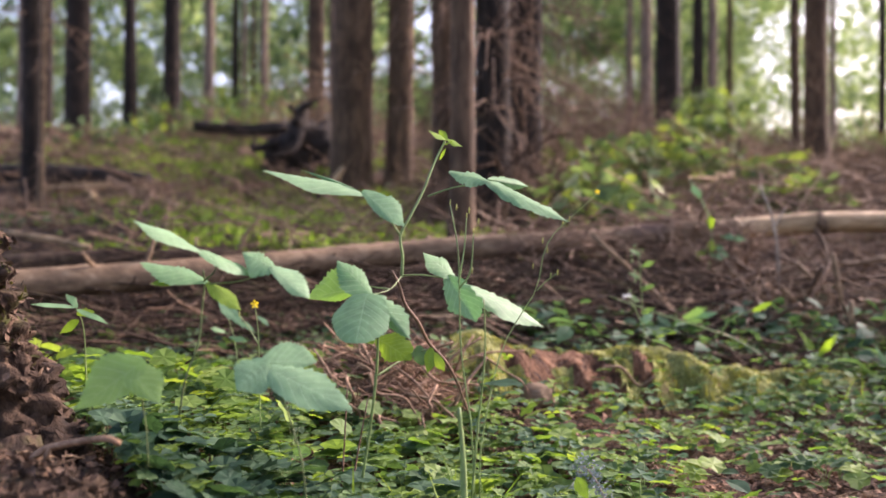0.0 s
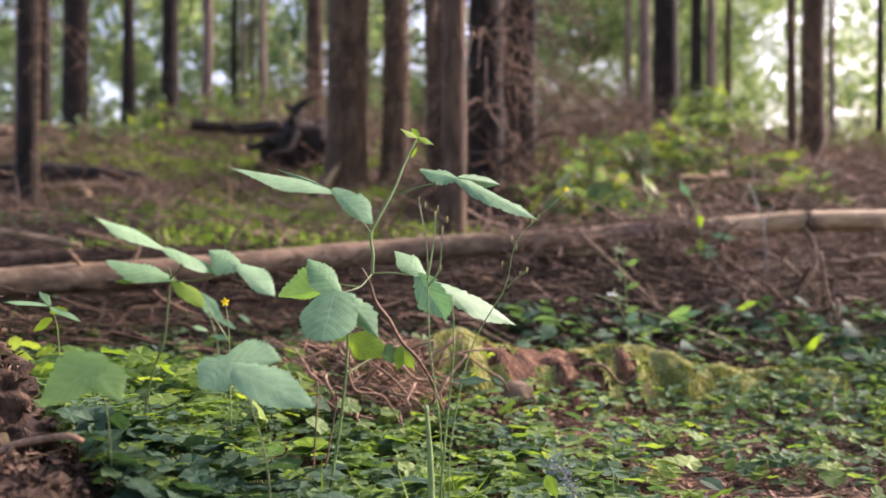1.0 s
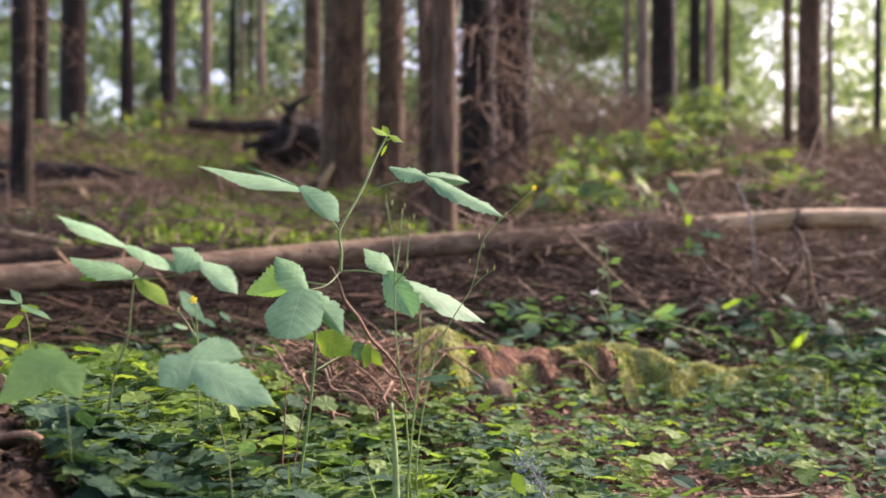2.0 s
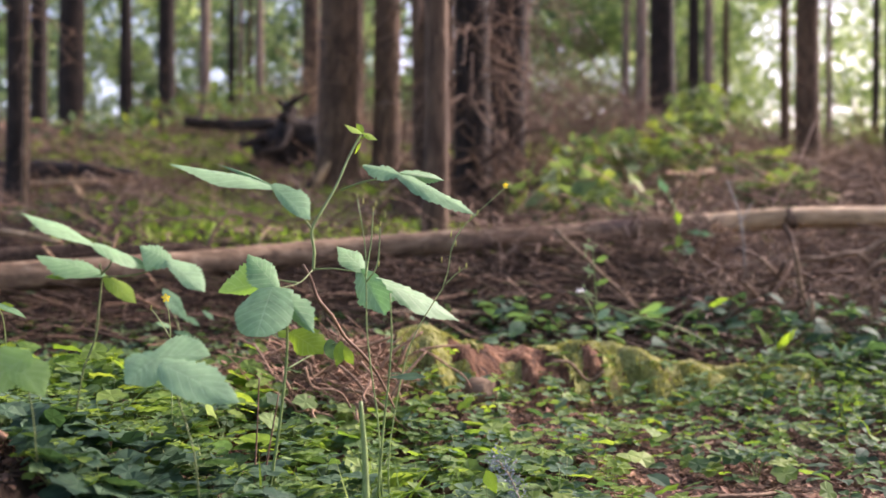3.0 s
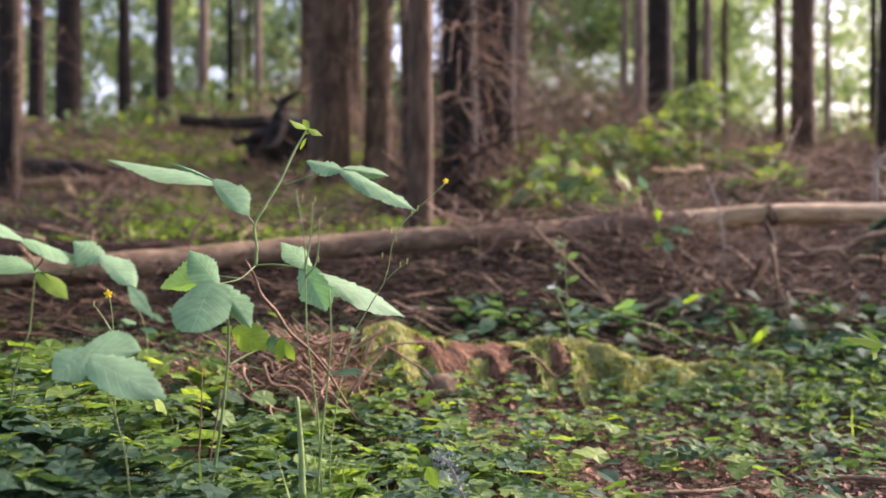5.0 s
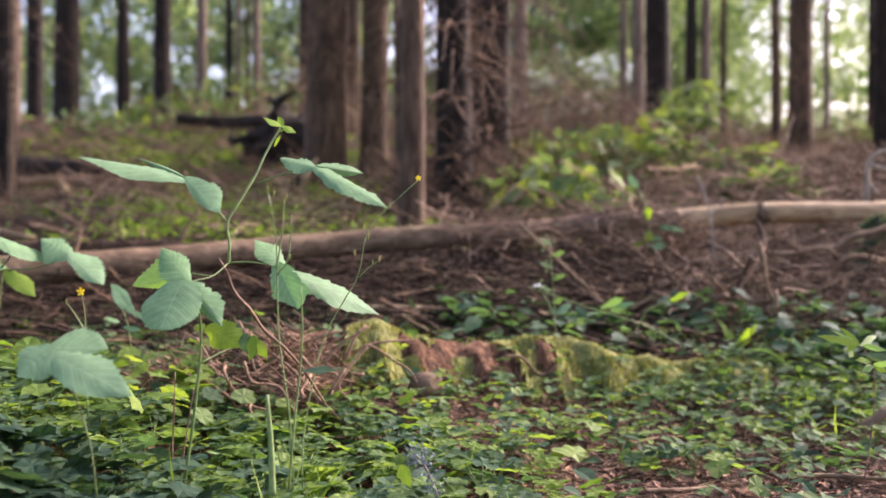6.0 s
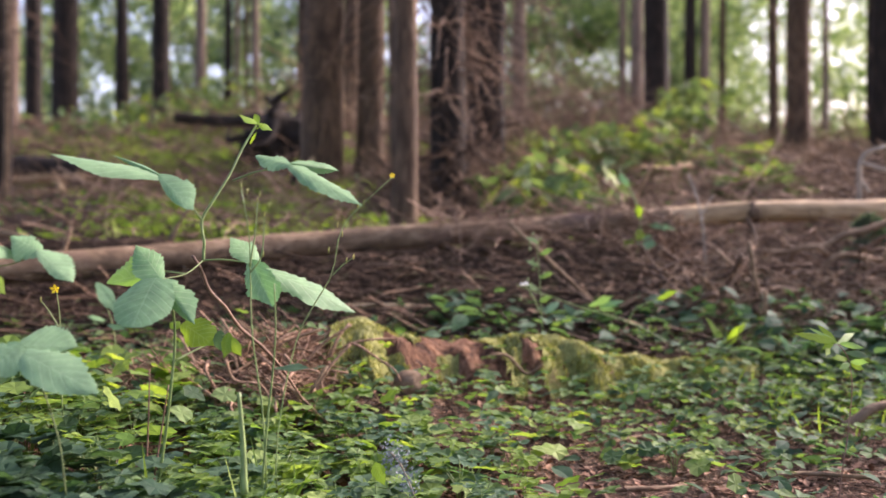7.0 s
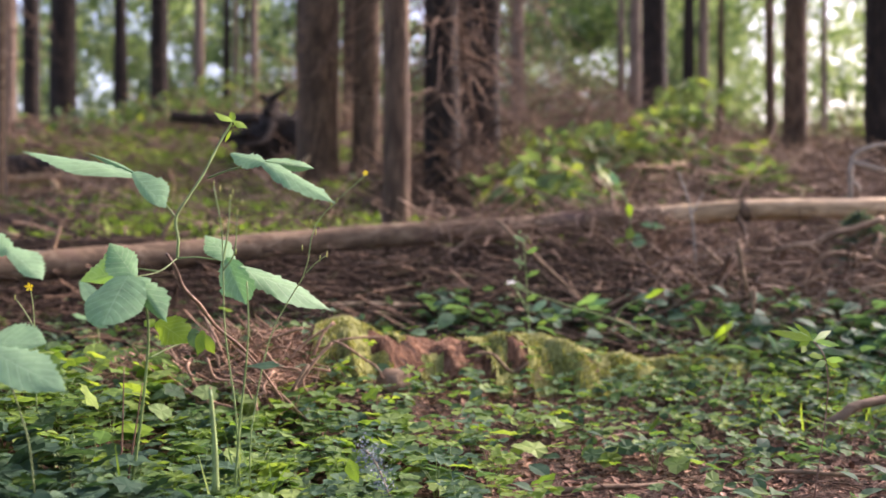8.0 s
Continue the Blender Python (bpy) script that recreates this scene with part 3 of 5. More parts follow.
# log in the darkest bark, put here in place of a shadowed hollow
fallen("fallen_log", [(-5.2, 9.2, 1.02), (-4.2, 9.0, 1.03), (-3.4, 8.85, 1.02), (-2.7, 8.7, 0.97)], [0.14, 0.13, 0.09], SHADE_BARK, "thick rotting log half sunk in the slope, darkened for a shadowed hollow", 36, 16, 24, 5)
fallen("fallen_log", [(-3.7, 8.3, 0.86), (-3.2, 8.35, 0.90), (-2.6, 8.4, 0.92)], [0.03, 0.04, 0.03], BARE_WOOD, "pale splintered log on the slope", 37, 12, 18, 4)
g = np.random.default_rng(44)
for k in range(16):
    x, y = g.uniform(-4.0, -2.2), g.uniform(7.6, 8.8)
    z = float(height(x, y)) + 0.03
    a, l = g.uniform(0, 3.1), g.uniform(0.08, 0.3)
    chip = thing("wood_chunk", (x, y, z), "broken piece of pale reddish wood on the ground", "wood", "broken wood on the slope")
    d = np.array([math.cos(a), 0.5 * math.sin(a), g.uniform(-0.1, 0.6)]) * l
    part("chunk", tube(smooth_path([np.array((x, y, z)), np.array((x, y, z)) + d * 0.5 + g.normal(0, 0.01, 3), np.array((x, y, z)) + d], 6), [0.02, 0.03, 0.012], 7, 0.2, k), BARE_WOOD if k % 3 else LOG_BARK, chip)

# root plate of the uprooted tree
rp = thing("root_plate", (-1.48, 10.2, 1.05), "dark upturned root plate of a fallen spruce", "stump")
bm = bmesh.new()
bmesh.ops.create_icosphere(bm, subdivisions=4, radius=1.0)
vs = []
for v in bm.verts:
    c = v.co
    k = 1 + 0.35 * noise.noise(c * 2.1) + 0.2 * noise.noise(c * 6)
    vs.append((-1.48 + c.x * 0.42 * k, 10.2 + c.y * 0.3 * k, 1.32 + c.z * 0.42 * k))
fs = [[v.index for v in f.verts] for f in bm.faces]
bm.free()
part("earth", (np.array(vs), fs), SHADE_BARK, rp)
g = np.random.default_rng(5)
for _ in range(22):
    a = np.array([-1.5, 10.15, 1.42]) + g.normal(0, 0.2, 3)
    d = g.normal(0, 0.24, 3) + np.array([0, -0.1, 0.0])
    d[2] = min(d[2], 0.08)
    part("root", tube(smooth_path([a, a + d * 0.5 + g.normal(0, 0.08, 3), a + d], 7), [0.05, 0.014], 6), SHADE_BARK, rp)


# ---- brushwood ----
def brush(name, n, box, lift, length, thick, mat, label, seed, flat=0.35, keep=None):
    g = np.random.default_rng(seed)
    x, y = g.uniform(box[0], box[1], n), g.uniform(box[2], box[3], n)
    if keep is not None:
        ok = keep(x, y)
        x, y = x[ok], y[ok]
        n = len(x)
    z = height(x, y) + g.uniform(0, 1, n) ** 1.6 * lift(x, y)
    l = g.uniform(0.3, 1, n) * length
    a = g.normal(0, 0.8, n) + np.where(g.random(n) < 0.3, g.uniform(0, 3.14, n), 0.15)
    pitch = g.normal(0.0, flat, n)
    m = 6
    u = np.linspace(-0.5, 0.5, m)
    p = np.zeros((n, m, 3))
    curve, curl = g.normal(0, 0.4, n), g.normal(0.05, 0.25, n)
    for k, s in enumerate(u):
        p[:, k, 0] = x + l * s * np.cos(a) - l * curve * s * s * np.sin(a) + g.normal(0, 0.012, n) * l
        p[:, k, 1] = y + l * s * np.sin(a) + l * curve * s * s * np.cos(a) + g.normal(0, 0.012, n) * l
        p[:, k, 2] = z + l * s * np.sin(pitch) - l * curl * s * s + g.normal(0, 0.012, n) * l
    r = (g.uniform(0.4, 1, n) ** 1.5 * thick)[:, None] * np.linspace(1, 0.35, m)[None]
    return stuff(name, tubes(p, r), mat, label, "brushwood")


def pile(x, y):
    """Height of the heap of brushwood below and beyond the log."""
    right = 1 / (1 + np.exp(-(x - 0.75) / 0.2))
    behind = y > 3.25 + 0.3 * np.clip(x, -2, 0.6)
    w = np.exp(-((y - 3.3) / 0.4) ** 2) * (0.02 + 0.04 * behind + 0.07 * right)
    return 0.02 + w + 0.2 * np.clip((x - 0.8) / 1.5, 0, 1) * np.exp(-((y - 5.5) / 2.2) ** 2)


brush("brushwood", 6400, (-2.2, 3.2, 2.75, 4.3), pile, 0.5, 0.0042, DULL_TWIG, "tangle of dead brown spruce branches under the log", 61, 0.35,
      lambda x, y: (np.abs(np.sin(x * 517.3 + y * 911)) < 1 / (1 + np.exp(-(x - 0.95) / 0.22))) | ((np.abs(np.sin(x * 999.7 + y * 77)) < 0.3) & (y > 3.0 + 0.3 * x)))
# the dark old-bark and twig colours below stand in for the log's shade
brush("brushwood", 3000, (-2.0, 0.9, 2.55, 3.7), lambda x, y: 0.03 + 0.10 * np.clip((y - 2.6 - 0.25 * x) / 0.5, 0, 1), 0.4, 0.0045, OLD_BARK, "thin brown twigs darkened for the shade under the log", 68, 0.2)
brush("brushwood", 2100, (-2.0, 1.0, 2.55, 3.3), lambda x, y: 0.02 + 0.09 * np.clip((y - 2.6 - 0.25 * x) / 0.45, 0, 1), 0.5, 0.0042, SHADE_TWIG, "brown dead twigs under the log, shade put into their colour", 71, 0.16, lambda x, y: y < 3.22 + 0.42 * np.clip(x, -2, 0.3))
brush("brushwood", 3200, (-3.5, 5.0, 4.0, 9.0), lambda x, y: 0.08 + 0.2 * np.clip((x - 0.6) / 1.5, 0, 1), 1.0, 0.007, DULL_TWIG, "dead branches strewn over the slope", 62)
brush("brushwood", 3200, (0.8, 9.0, 6.0, 16.0), lambda x, y: 0.35 - 0.02 * (y - 6), 1.5, 0.010, DEADWOOD, "heaped dead branches below the ridge", 63)
brush("brushwood", 520, (-0.05, 1.0, 4.9, 6.8), lambda x, y: 0.5 * np.exp(-((x - 0.42) / 0.35) ** 2), 0.7, 0.0075, SHADE_TWIG, "dark drooping dead branches round the feet of the trunks", 78, 0.8)
brush("brushwood", 800, (-0.1, 0.85, 5.5, 6.6), lambda x, y: 0.3 + 0 * x, 0.6, 0.006, DULL_TWIG, "fallen dead twigs heaped round the dark trunks", 64, 0.7)
brush("brushwood", 2600, (-9.0, 0.0, 8.0, 16.0), lambda x, y: 0.12 + 0 * x, 1.2, 0.012, DULL_TWIG, "dead branches lying among the moss far up the slope", 69)
brush("brushwood", 1400, (0.5, 7.0, 13.5, 20.0), lambda x, y: 0.25 + 1.1 * np.exp(-((x / y - 0.16) / 0.08) ** 2), 1.8, 0.014, DULL_TWIG, "bare brown thicket on the ridge", 70, 0.7)
brush("brushwood", 900, (-4.5, 0.5, 13.0, 19.0), lambda x, y: 0.2 + 0.9 * np.exp(-((x / y + 0.12) / 0.05) ** 2), 1.5, 0.012, DEADWOOD, "bare brown thicket beside the root plate", 77, 0.7)
brush("brushwood", 620, (0.25, 1.15, 3.4, 3.75), lambda x, y: 0.24 + 0 * x, 0.4, 0.004, DULL_TWIG, "dead twigs caught across the log", 73, 0.4)
brush("ground_twigs", 1500, (-1.0, 2.2, 1.0, 2.9), lambda x, y: 0.012 + 0 * x, 0.16, 0.0022, DEADWOOD, "small dead twigs lying on the forest floor", 65, 0.12)
brush("ground_twigs", 1100, (0.15, 1.7, 1.05, 2.1), lambda x, y: 0.015 + 0 * x, 0.11, 0.0016, LITTER, "thin pale dry twigs and bark strips on the litter", 81, 0.15)
brush("ground_twigs", 2000, (-0.36, 0.02, 1.78, 2.12), lambda x, y: 0.07 + 0 * x, 0.17, 0.0022, RED_TWIG, "small heap of reddish dead twigs beside the stump", 66, 0.5)
brush("needle_litter", 42000, (-0.6, 1.9, 0.95, 2.5), lambda x, y: 0.012 + 0 * x, 0.022, 0.0009, LITTER, "brown fallen needles and bark crumbs", 67, 0.25, lambda x, y: ~((x < -0.27) & (y < 1.25)))

# litter flakes: dead leaves and bark scales
g = np.random.default_rng(9)
n = 42000
fx, fy = g.uniform(-1.0, 2.2, n), 0.9 + 2.2 * g.uniform(0, 1, n) ** 1.2
ok = ~((fx < -0.27) & (fy < 1.25))
fx, fy = fx[ok], fy[ok]
n = len(fx)
stuff("leaf_litter", scatter([[0, 0, 0], [0.4, 0.3, 0.12], [1, 0, 0.05], [0.5, -0.32, 0.1]], CLUMP_F, np.stack([fx, fy, height(fx, fy) + 0.006], -1),
      turns(g.uniform(0, 6.3, n), g.normal(0, 0.35, n), g.normal(0, 0.35, n)), g.uniform(0.007, 0.022, n)), LITTER, "reddish brown dead leaves and bark scales", "litter", False)


# ---- mossy stump ----
def mound(fn, x0, x1, y0, y1, step):
    xs, ys = np.arange(x0, x1, step), np.arange(y0, y1, step)
    X, Y = np.meshgrid(xs, ys)
    Z = fn(X, Y)
    k = (np.arange(len(ys) - 1)[:, None] * len(xs) + np.arange(len(xs) - 1)[None]).reshape(-1, 1)
    return np.stack([X, Y, Z], -1).reshape(-1, 3), k + np.array([[0, 1, len(xs) + 1, len(xs)]])


def stump_z(x, y):
    """A low, collapsed log that runs to the right and away, steep towards the viewer."""
    axis = 2.12 + 0.42 * np.clip(x, -0.3, 1.2)
    top = np.interp(x, [-0.35, -0.15, 0.05, 0.28, 0.40, 0.50, 0.66, 1.0, 1.3], [-0.03, 0.125, 0.175, 0.142, 0.128, 0.135, 0.085, 0.035, -0.02])
    d = (y - axis) + 0.045 * waves(x * 5, y * 5) + 0.028 * waves((x + 0.5 * y) * 26, y * 6)
    prof = 1 / (1 + np.exp(-(d + 0.092) / 0.040)) / (1 + np.exp((d - 0.16) / 0.05))
    base = height(x, y) - 0.03
    lumps = 0.014 * waves(x * 7, y * 9) + 0.006 * waves(x * 24, y * 24) + 0.003 * waves(x * 55, y * 60)
    return base + (np.maximum(top - base, 0) + lumps) * prof


stump = thing("mossy_stump", (0.3, 2.2, 0.0), "low rotten stump log covered in yellow-green moss", "stump")
part("wood", mound(stump_z, -0.4, 1.35, 1.8, 2.95, 0.012), ROTTEN, stump, "crumbling red-brown rotten wood")

bm = bmesh.new()
bmesh.ops.create_icosphere(bm, subdivisions=3, radius=1.0)
vs = []
for v in bm.verts:
    c = v.co
    k = 1 + 0.25 * noise.noise(c * 1.7 + Vector((3, 1, 2)))
    vs.append((0.196 + c.x * 0.034 * k, 1.985 + c.y * 0.03 * k, 0.055 + c.z * 0.032 * k))
fs = [[v.index for v in f.verts] for f in bm.faces]
bm.free()
part("root_knob", (np.array(vs), fs), LOG_BARK, stump, "rounded pinkish knob of rotten wood")


def mossy(x, y):
    """Where moss covers the stump; the crumbling face in the middle stays bare but for a few hanging strips."""
    d = y - (2.12 + 0.42 * x)
    bare = 1.6 * np.exp(-((x - 0.295) / 0.105) ** 4) * (d < 0.07) - 1.1 * np.exp(-((x - 0.27) / 0.03) ** 2) * (d < -0.05)
    bare = bare + 1.2 * np.exp(-((x - 0.485) / 0.03) ** 2) * (d < -0.04) + 1.3 * (x < 0.02)
    bare = bare + 0.22 * (d < -0.03) + 0.38 * np.sin(x * 62 + 30 * d) * (d < 0.0)
    return (d > -0.20) & (d < 0.18) & (x < 1.2) & (0.8 + 0.5 * waves((x + 0.55 * d) * 27, d * 22 + 1) > bare)


mv, mf = mound(lambda x, y: stump_z(x, y) + 0.006 + 0.004 * waves(x * 40, y * 40), -0.1, 1.2, 1.85, 2.85, 0.01)
mid = mv[mf].mean(1)
mf = mf[mossy(mid[:, 0], mid[:, 1])]
part("moss_mat", (mv, mf), MOSS, stump, "soft yellow-green moss")
g = np.random.default_rng(10)
n = 60000
mx, my = g.uniform(-0.1, 1.2, n), g.uniform(1.85, 2.85, n)
ok = mossy(mx, my)
mx, my = mx[ok], my[ok]
n = len(mx)
part("moss", scatter([[-0.25, 0, 0], [0.25, 0, 0], [0.05, 0.1, 1]], np.array([[0, 1, 2]]), np.stack([mx, my, stump_z(mx, my) + 0.003], -1),
     turns(g.uniform(0, 6.3, n), g.normal(0, 0.5, n), g.normal(0, 0.5, n)), g.uniform(0.004, 0.010, n)), MOSS_LEAF, stump, "soft yellow-green moss")
n = 26000
mx, my = g.uniform(-0.1, 1.2, n), g.uniform(1.85, 2.6, n)
ok = mossy(mx, my) & (my - (2.12 + 0.42 * mx) < 0.0)
mx, my = mx[ok], my[ok]
n = len(mx)
part("moss_strand", scatter([[0, -0.07, 0], [0, 0.07, 0], [0.45, 0.05, -0.05], [1, 0, -0.4]], np.array([[0, 1, 2, 2], [2, 3, 0, 0]])[:, :3], np.stack([mx, my, stump_z(mx, my) + 0.008], -1),
     turns(g.normal(-1.75, 0.35, n), g.normal(0.75, 0.25, n), g.normal(0, 0.4, n)), g.uniform(0.010, 0.030, n)), MOSS_LEAF, stump, "hanging strands of yellow-green moss")
n = 60000
mx, my = g.uniform(-4.5, 1.4, n), g.uniform(4.0, 14.0, n)
ok = waves(mx * 1.1 + 3, my * 1.1) + 0.2 * g.normal(size=n) > 0.42
mx, my = mx[ok], my[ok]
n = len(mx)
stuff("moss_carpet", scatter([[-0.4, 0, 0], [0.4, 0, 0], [0.1, 0.2, 1]], np.array([[0, 1, 2]]), np.stack([mx, my, height(mx, my) - 0.005], -1),
      turns(g.uniform(0, 6.3, n), g.normal(0, 0.7, n), g.normal(0, 0.7, n)), g.uniform(0.03, 0.09, n)), GRASS_MOSS, "bright moss and low grass between the trunks", "moss")


for k, (px, py, pr) in enumerate(((-2.9, 11.5, 1.1), (-1.9, 10.6, 0.7), (-1.0, 8.1, 0.45), (-1.7, 6.3, 0.6), (-0.35, 6.9, 0.35), (0.05, 7.9, 0.3), (-3.6, 12.6, 0.8), (-0.9, 5.2, 0.35), (1.2, 8.6, 0.4))):
    n = 1800
    mx, my = px + g.normal(0, pr, n), py + g.normal(0, pr * 0.8, n)
    stuff("moss_patch", scatter([[-0.3, 0, 0], [0.3, 0, 0], [0.15, 0.1, 1]], np.array([[0, 1, 2]]), np.stack([mx, my, height(mx, my) - 0.005], -1),
          turns(g.uniform(0, 6.3, n), g.normal(0, 0.6, n), g.normal(0, 0.6, n)), g.uniform(0.04, 0.11, n)), GRASS_MOSS, "bright green mossy grass patch on the slope", "moss")


# ---- ground cover ----
def trifoliate():
    v, f = [], []
    for k in range(3):
        a = k * 2 * math.pi / 3
        c, s = math.cos(a), math.sin(a)
        b = len(v)
        for x, y, z in ((0.03, 0, 0), (0.30, 0.24, 0.07), (0.62, 0.40, 0.05), (0.88, 0.27, -0.04), (0.80, 0, -0.03), (0.88, -0.27, -0.04), (0.62, -0.40, 0.05), (0.30, -0.24, 0.07), (0.42, 0, -0.03)):
            v.append((x * c - y * s, x * s + y * c, z))
        for p, q, r, t in ((0, 8, 2, 1), (8, 4, 3, 2), (8, 6, 5, 4), (0, 7, 6, 8)):
            f.append([b + p, b + q, b + r, b + t])
    return v, np.array(f)


def lobed():
    """An ivy-like blade with five lobes."""
    rim = [(0, 0, 0), (-0.10, 0.26, 0.02), (0.10, 0.50, -0.05), (0.34, 0.46, 0.02), (0.60, 0.46, -0.03), (0.78, 0.26, 0.02), (1.0, 0, -0.08)]
    v = [(0.4, 0, -0.02)] + rim + [(x, -y, z) for x, y, z in rim[1:-1][::-1]]
    n = len(v) - 1
    return v, np.array([[0, 1 + k, 1 + (k + 1) % n] for k in range(n)])


def oval():
    """A small toothed oval blade, folded along the midrib."""
    half = [(0.08, 0.14, 0.05), (0.30, 0.32, 0.09), (0.5, 0.34, 0.08), (0.72, 0.25, 0.04), (0.9, 0.1, -0.03)]
    mid = [(0, 0, 0), (0.3, 0, 0.02), (0.5, 0, 0.02), (0.72, 0, -0.02), (1.05, 0, -0.12)]
    v = mid + half + [(x, -y, z) for x, y, z in half]
    f = []
    for k in range(4):
        f += [[k, k + 1, 6 + k, 5 + k], [k + 1, k, 10 + k, 11 + k]]
    return v, np.array(f)


def bank(x, y):
    """The bare crumbling bank round the rotten stump."""
    return (x < -0.300 - 0.42 * (y - 0.95) + 0.02 * np.sin(x * 60 + y * 45)) & (y < 1.3)


def cover(name, n, box, keep, tmpl, size, lift, mat, label, seed, tilt=0.35):
    g = np.random.default_rng(seed)
    x, y = g.uniform(box[0], box[1], n), g.uniform(box[2], box[3], n)
    # ragged margins
    rim = np.minimum(np.minimum(x - box[0], box[1] - x), np.minimum(y - box[2], box[3] - y))
    depth = min(0.5, 0.25 * min(box[1] - box[0], box[3] - box[2]))
    ragged = rim > depth * g.random(n) ** 2 * np.clip(0.7 + waves(x * 3, y * 3), 0, 1.6)
    ok = (g.random(n) < keep(x, y)) & ~bank(x, y) & ragged
    x, y = x[ok], y[ok]
    n = len(x)
    # plants stand in clumps
    x, y = x + 0.02 * np.sin(40 * y), y + 0.02 * np.sin(37 * x)
    z = np.maximum(height(x, y), stump_z(x, y)) + g.uniform(lift[0], lift[1], n)
    tv, tf = tmpl
    return stuff(name, scatter(tv, tf, np.stack([x, y, z], -1), turns(g.uniform(0, 6.3, n), g.normal(0, tilt, n), g.normal(-0.15, tilt, n)), g.uniform(size[0], size[1], n)),
                 mat, label, "ground cover", False)


def dens(x, y):
    """How thickly the floor is covered: thick near the raspberry, thin on the litter to the right."""
    left = 1 / (1 + np.exp((x - 0.15) / 0.12))
    near = np.clip(0.27 + 0.9 * waves(x * 2.2, y * 2.2), 0.04, 1) * (0.5 + 0.4 * (y > 1.6)) * (1 - 0.35 * (x > 0.35) * (y < 2.1))
    back_right = np.exp(-((y - 2.55) / 0.4) ** 2) * (x > 0.3) * 1.3
    heap = 1 - 0.9 * np.exp(-((x + 0.12) / 0.16) ** 2 - ((y - 1.92) / 0.16) ** 2)
    d = y - (2.12 + 0.42 * np.clip(x, -0.3, 1.2))
    bare = 1 - (d > np.where(x > 0.42, -0.07, -0.13)) * (d < 0.16) * (x > -0.22) * (x < 0.95) * 0.95
    heap = heap * bare
    return np.clip((left * 0.9 + (1 - left) * near * 0.75 + back_right * 0.7), 0, 1) * heap * (y < 3.0)


cover("wood_sorrel", 8600, (-1.75, 2.6, 0.78, 3.0), dens, trifoliate(), (0.017, 0.034), (0.018, 0.055), COVER, "low carpet of green wood sorrel leaves", 71, 0.22)
# lit patches of sorrel are made by the brighter leaf colour
cover("wood_sorrel", 2200, (-1.0, 1.6, 1.2, 2.3), lambda x, y: dens(x, y) * np.clip(0.5 + waves(x * 3, y * 4 + 1), 0, 1), trifoliate(), (0.014, 0.026), (0.03, 0.065), COVER_LIME, "yellow-green wood sorrel leaves, brightened in colour as if lit", 72, 0.22)
cover("archangel", 5900, (-1.75, 2.6, 0.78, 3.0), lambda x, y: dens(x, y) * np.clip(0.5 + waves(x * 3 + 2, y * 3), 0, 1), oval(), (0.026, 0.048), (0.015, 0.05), COVER_BLUE, "bluish green toothed leaves close to the ground", 73, 0.25)
cover("ivy_leaves", 3000, (-1.2, 1.95, 0.85, 2.5), lambda x, y: dens(x, y) * 0.8, lobed(), (0.02, 0.036), (0.02, 0.06), COVER, "small lobed green leaves among the sorrel", 74, 0.22)
# shaded sorrel is made by the duller, bluer leaf colour
cover("wood_sorrel", 900, (-0.9, 0.05, 0.92, 1.2), lambda x, y: 0.8 + 0 * x, trifoliate(), (0.02, 0.032), (0.03, 0.07), COVER_BLUE, "bluish green wood sorrel leaves, dulled in colour for shade", 76, 0.22)
cover("ground_elder", 330, (-0.95, -0.18, 1.45, 2.0), lambda x, y: 0.9 * np.exp(-((y - 1.7) / 0.2) ** 2), lobed(), (0.03, 0.05), (0.05, 0.11), COVER_LIME, "taller bright green lobed leaves on the low bank", 78, 0.3)
cover("ground_elder", 420, (-0.95, -0.1, 1.3, 2.0), lambda x, y: 0.8 + 0 * x, lobed(), (0.03, 0.05), (0.03, 0.09), COVER, "green lobed leaves on the low bank", 79, 0.3)
cover("ground_elder", 900, (-0.15, 0.85, 1.05, 1.85), lambda x, y: np.clip(1.3 * dens(x, y), 0, 1), lobed(), (0.026, 0.046), (0.025, 0.06), COVER_MID, "fresh green lobed leaves in the sorrel", 82, 0.25)
cover("archangel", 560, (0.66, 1.3, 1.1, 1.85), lambda x, y: np.clip(0.6 + 0.5 * waves(x * 5, y * 5), 0, 1), oval(), (0.026, 0.046), (0.015, 0.05), COVER_BLUE, "bluish green leaves beside the seedling", 84, 0.25)
cover("wood_sorrel", 420, (0.66, 1.3, 1.1, 1.85), lambda x, y: np.clip(0.6 + 0.5 * waves(x * 5, y * 5), 0, 1), trifoliate(), (0.016, 0.03), (0.02, 0.055), COVER, "green wood sorrel leaves beside the seedling", 85, 0.22)
# dark leaves supply the shade in the left foreground
cover("ivy_leaves", 760, (-0.8, 0.02, 0.86, 1.30), lambda x, y: 0.9 + 0 * x, lobed(), (0.03, 0.052), (0.045, 0.085), IVY, "large bluish ivy leaves, darkened in colour for shade", 83, 0.25)
cover("shade_plants", 700, (-1.6, 1.0, 2.35, 3.1), lambda x, y: np.clip(0.3 + waves(x * 4, y * 4), 0, 1), oval(), (0.02, 0.04), (0.01, 0.08), COVER_BLUE, "sparse small plants in the shade before the log", 80)
cover("archangel", 1200, (0.2, 2.5, 2.42, 3.02), lambda x, y: np.clip(0.55 + 0.6 * waves(x * 3, y * 4), 0, 1), oval(), (0.045, 0.075), (0.03, 0.10), COVER_BLUE, "broad bluish green nettle-like leaves behind the stump", 86, 0.3)
